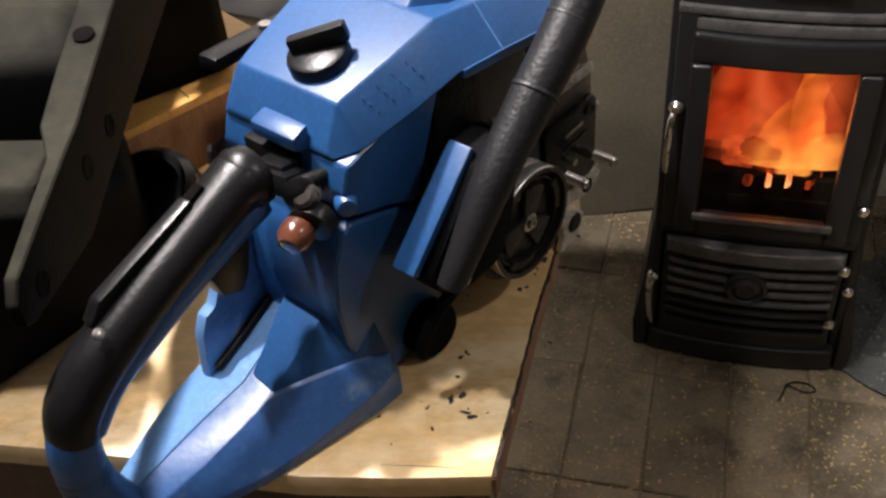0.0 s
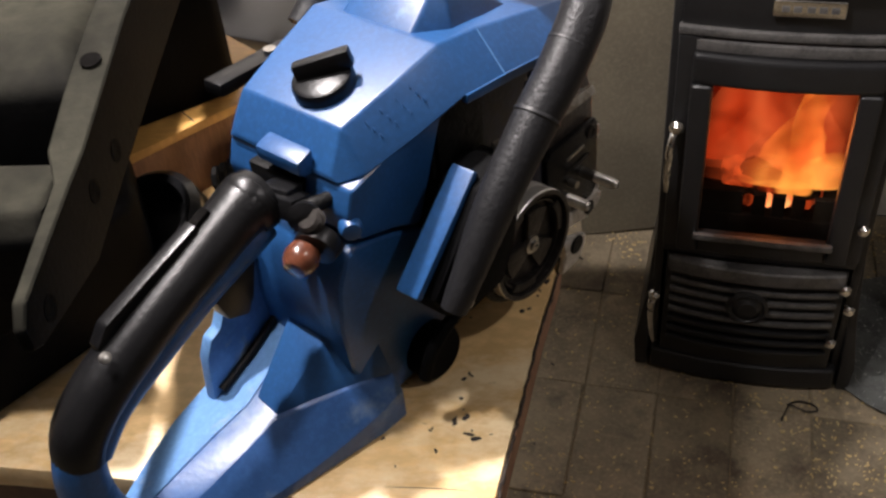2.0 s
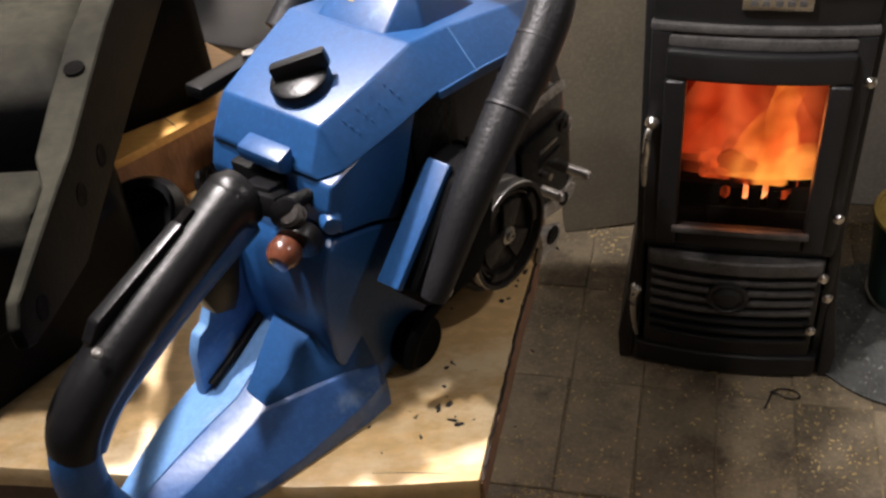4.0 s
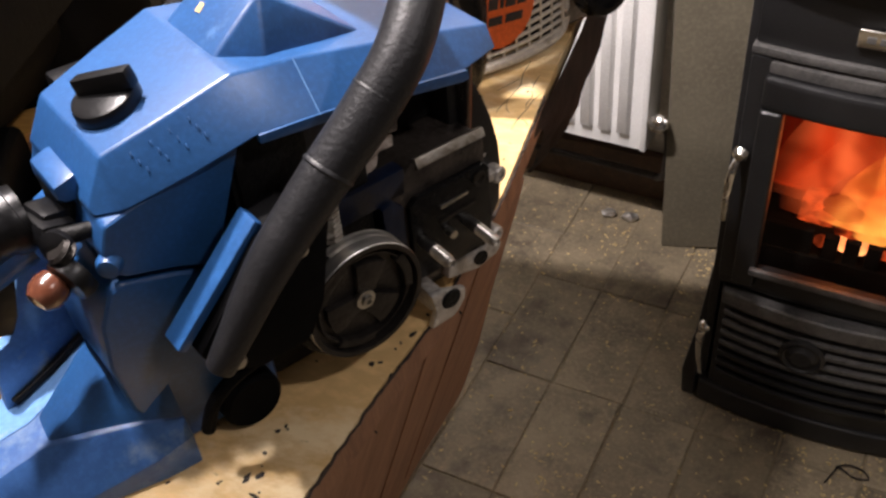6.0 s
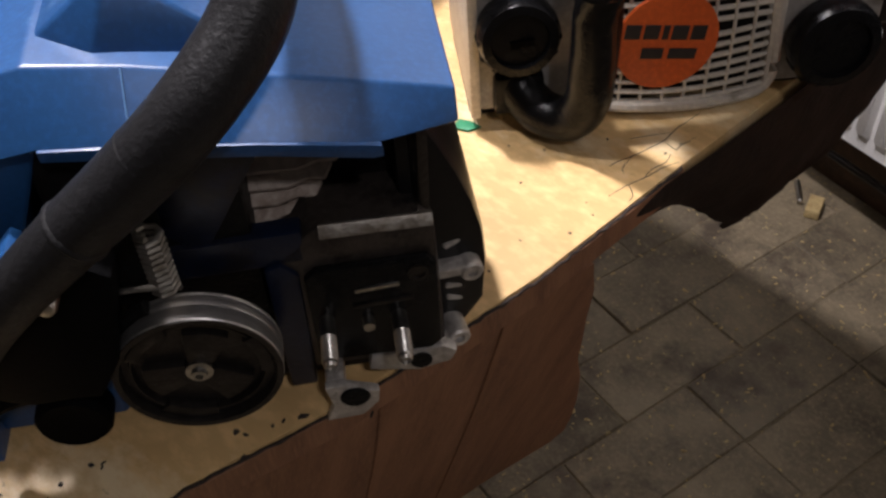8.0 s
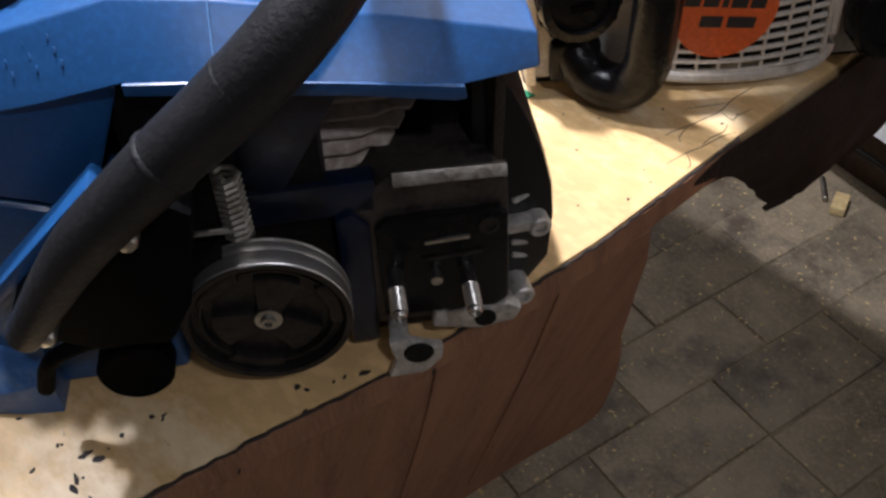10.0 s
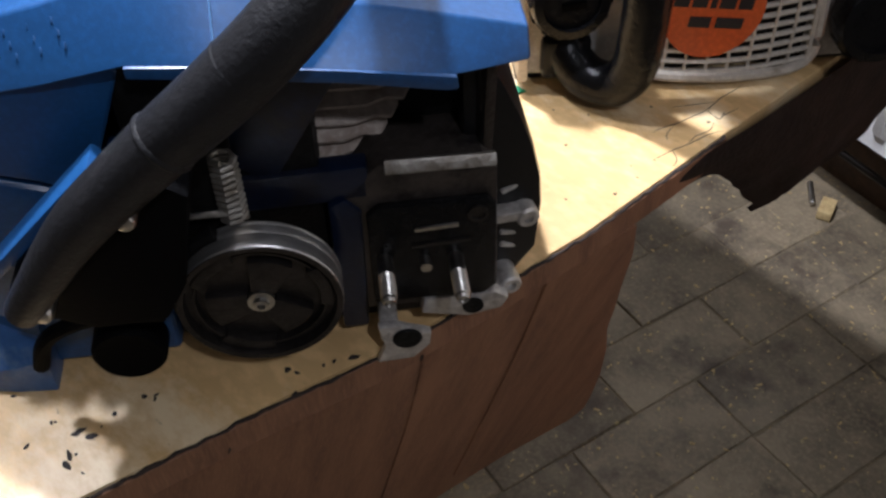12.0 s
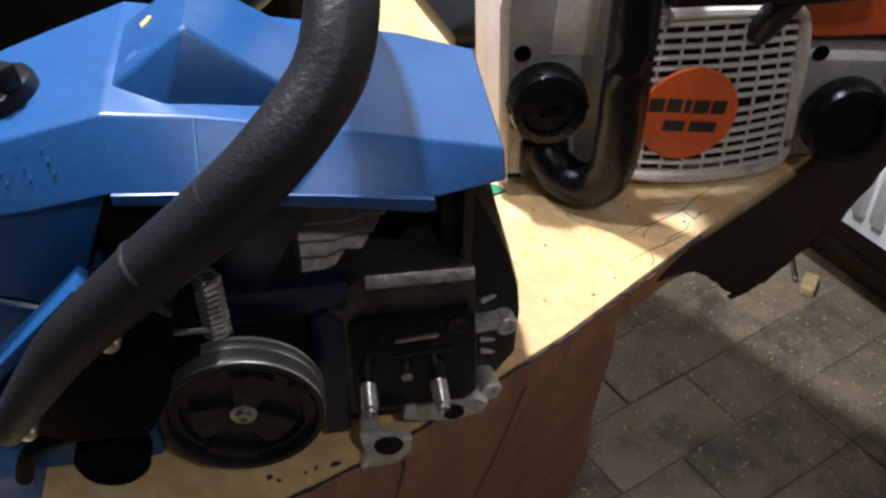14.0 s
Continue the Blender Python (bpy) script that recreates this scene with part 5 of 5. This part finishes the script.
ringp = part("round_cap", lathe([(0.030, 0.0), (0.040, 0.0), (0.042, 0.006), (0.042, 0.030), (0.036, 0.036), (0.030, 0.034), (0.026, 0.012), (0.0, 0.010)], at(0.185, -0.035, 0.012, 24, -10, 0), 36), BLACK, mc, "glossy round black cap")
coil = [(0.212 + 0.006 * i / 10, 0.028 + 0.006 * i / 10 + 0.011 * math.cos(i * 0.7), 0.0155 + 0.011 * math.sin(i * 0.7)) for i in range(60)]
part("hose", tube(coil, 0.0035, 6, 1), GRIME, mc, "grimy coiled hose")
# small amber disc on the block's front
part("amber_lens", lathe([(0.0, -0.004), (0.008, -0.004), (0.008, 0.001), (0.005, 0.003), (0, 0.0035)], along(0.172, 0.054, 0.128, (0.62, -0.78, 0.0)), 18), AMBER, mc, "dull amber spot")

# loose black guard plate behind the saw
gp = tagged(finish(prism([(-0.29, 1.165), (-0.167, 1.112), (-0.068, 1.066), (-0.050, 1.095), (-0.02, 1.22), (-0.28, 1.27)], TZ + 0.0005, TZ + 0.016, "z", 0.004), "bar_cover", BLACK), "flat black plastic cover lying on the workbench", "cover plate")
dk = tagged(finish(lathe([(0.0, 0.0), (0.030, 0.0), (0.031, 0.002), (0.031, 0.10), (0.027, 0.104), (0.0, 0.104)], at(-0.18, 1.28, TZ + 0.0005)), "dark_tin", DARKSTEEL), "dark grimy tin on the workbench", "tin")
gn = tagged(finish(prism([(0.0, -0.004), (0.012, -0.006), (0.020, 0.0), (0.012, 0.005), (0.003, 0.006)], 0, 0.0015, "z", 0.0003), "green_scrap", GREENPAINT), "small bright green scrap on the workbench", "scrap")
gn.matrix_world = pose(0.076, 0.935, TZ + 0.0006, 0, 0, 30)


def litter(name, spots, mat, size, zt, label, kind=None, seed=1, parent=None):
    rr = random.Random(seed)
    bm_ = bmesh.new()
    for x, y in spots:
        q = bmesh.new()
        bmesh.ops.create_icosphere(q, subdivisions=1, radius=1.0)
        s = size * rr.uniform(0.5, 1.3)
        bmesh.ops.scale(q, vec=(s * rr.uniform(0.8, 2.2), s * rr.uniform(0.5, 1.0), s * 0.35), verts=q.verts)
        ruffle(q, s * 0.5, 1.2 / s, rr.random() * 9)
        q.transform(at(x, y, zt + s * 0.2, 0, 0, rr.uniform(0, 360)))
        tmp = bpy.data.meshes.new("tmp")
        q.to_mesh(tmp)
        q.free()
        bm_.from_mesh(tmp)
        bpy.data.meshes.remove(tmp)
    ob = finish(bm_, name, mat, parent, smooth=False)
    return tagged(ob, label, "debris", kind="stuff")


litter("oily_crumbs", [(0.111, 0.572), (0.1225, 0.563), (0.119, 0.574), (0.1215, 0.612), (0.118, 0.607), (0.123, 0.610), (0.121, 0.560), (0.112, 0.571), (0.125, 0.556), (0.116, 0.590), (0.180, 0.70), (0.165, 0.672), (0.160, 0.67), (0.10, 0.548), (0.172, 0.685)], DEBRIS, 0.0019, TZ, "dark oily crumbs on the workbench", seed=3)
rr = random.Random(11)
litter("bench_specks", [(rr.uniform(0.05, 0.21), rr.uniform(0.53, 1.02)) for _ in range(60)], DEBRIS, 0.0010, TZ, "fine dark specks on the workbench", seed=5)
spots = []
heaps = [(rr.uniform(0.2, 1.0), rr.uniform(0.95, 1.95), rr.uniform(0.02, 0.07)) for _ in range(26)] + [(0.42, 1.15, 0.10), (0.55, 1.05, 0.08)]
for n_ in range(2600):
    x, y = rr.uniform(-0.35, 1.1), rr.uniform(0.9, 2.05)
    if n_ % 2:
        hx, hy, hr = heaps[rr.randrange(len(heaps))]
        x, y = rr.gauss(hx, hr), rr.gauss(hy, hr)
    spots.append((x, y))
litter("sawdust_chips", spots, CHIPS, 0.0024, 0.0, "pale wood chips and sawdust scattered on the floor", seed=6)
# cracks in the varnish near the torn edge
CRACKS = ([(0.185, 0.968), (0.187, 0.975), (0.192, 0.988), (0.196, 1.003), (0.199, 1.014), (0.198, 1.029), (0.200, 1.040), (0.202, 1.055)],
          [(0.203, 0.947), (0.206, 0.962), (0.211, 0.974), (0.214, 0.990), (0.219, 1.001)],
          [(0.199, 1.014), (0.210, 1.011), (0.211, 1.016), (0.214, 1.031)], [(0.192, 0.988), (0.193, 0.974), (0.198, 0.968)],
          [(0.206, 0.962), (0.214, 0.955), (0.216, 0.947)], [(0.211, 0.974), (0.209, 0.984), (0.213, 0.996), (0.210, 1.006)], [(0.180, 1.000), (0.188, 1.012), (0.198, 1.024)],
          [(0.070, 0.522), (0.098, 0.520), (0.122, 0.5165)])
for pts in CRACKS:
    wob = random.Random(len(pts) * 7)
    line = [(x + wob.uniform(-0.0008, 0.0008), y + wob.uniform(-0.0008, 0.0008), TZ - 0.00015) for x, y in pts]
    part("crack", tube(line, [0.00025] + [0.00045] * (len(pts) - 2) + [0.0002], 5, 3), DEBRIS, bench, "dark crack in the varnish")
# ragged dark ply showing along the bench's edge
band = [(x, y) for x, y in EDGE[:9]]
part("edge_band", prism([(x + 0.0003, y) for x, y in band] + [(x + 0.0024, y) for x, y in reversed(band)], TZ - 0.0225, TZ - 0.0028, "z", 0.0004, 1), BENCHSIDE, bench, "brown edge band")
q = tube([(x + 0.0010, y, TZ - 0.0022) for x, y in band], 0.0011, 8, 14)
part("torn_edge", ruffle(q, 0.0016, 170, 3), TORN, bench, "ragged dark torn edge of the ply")
for a in (0.175, 0.265):
    part("crease", tube([on_side(a, 0.012, 0.0006), on_side(a + 0.004, 0.15, 0.0006), on_side(a - 0.002, 0.38, 0.0006)], 0.0009, 5, 3), BENCHSIDE, bench)
# wire offcut in front of the stove, a metal pin and a wood scrap by the radiator, scraps of foil
q = tube([(0, 0, 0.003), (0.03, 0.015, 0.004), (0.07, 0.01, 0.003), (0.085, -0.01, 0.004), (0.05, -0.015, 0.003), (0.01, 0.0, 0.004), (-0.01, -0.03, 0.003), (-0.02, -0.05, 0.003)], 0.0022, 7)
wire = tagged(finish(q, "wire_offcut", DARKSTEEL), "bent dark wire offcut on the floor", "wire")
wire.matrix_world = pose(0.655, 1.375, 0.001, 0, 0, -10) @ Matrix.Diagonal((0.62, 0.75, 0.7, 1.0))
pin = tagged(finish(lathe([(0, 0), (0.006, 0), (0.006, 0.06), (0.0045, 0.062), (0, 0.062)], along(-0.075, 2.085, 0.009, (0.55, -0.83, 0)), 14), "metal_pin", STEEL), "short steel pin lying on the floor", "pin")
ws = tagged(finish(box((0.028, 0.05, 0.02), at(-0.012, 2.035, 0.0115, 0, 0, 15), 0.003), "wood_scrap", CHIPS), "pale split wood scrap on the floor", "wood scrap")
for k, (x, y) in enumerate(((0.215, 1.985), (0.262, 1.978))):
    q = bmesh.new()
    bmesh.ops.create_icosphere(q, subdivisions=2, radius=0.014)
    bmesh.ops.scale(q, vec=(1.2, 0.7, 0.6), verts=q.verts)
    ruffle(q, 0.007, 80, k * 4)
    fo = tagged(finish(q, "crumpled_foil", FOIL, smooth=False), "crumpled silvery foil on the floor by the radiator", "foil")
    fo.location = (x, y, 0.0075)

# ceiling lamps
for spot, watts in LAMPS:
    cl = thing("ceiling_lamp", pose(spot[0], spot[1], TOP), "bare bulb ceiling lamp with a white socket", "lamp", "ceiling lamps")
    part("rose", lathe([(0, 0), (0.045, 0), (0.045, -0.012), (0.02, -0.022), (0, -0.022)], None), WHITE, cl)
    part("socket", lathe([(0, -0.022), (0.018, -0.022), (0.020, -0.05), (0, -0.05)], None), WHITE, cl)

# pavers, one by one
for k, m in PAVERS_LATER:
    ob = new("paver", paver_meshes[k])
    ob.parent = floor
    ob.matrix_local = m
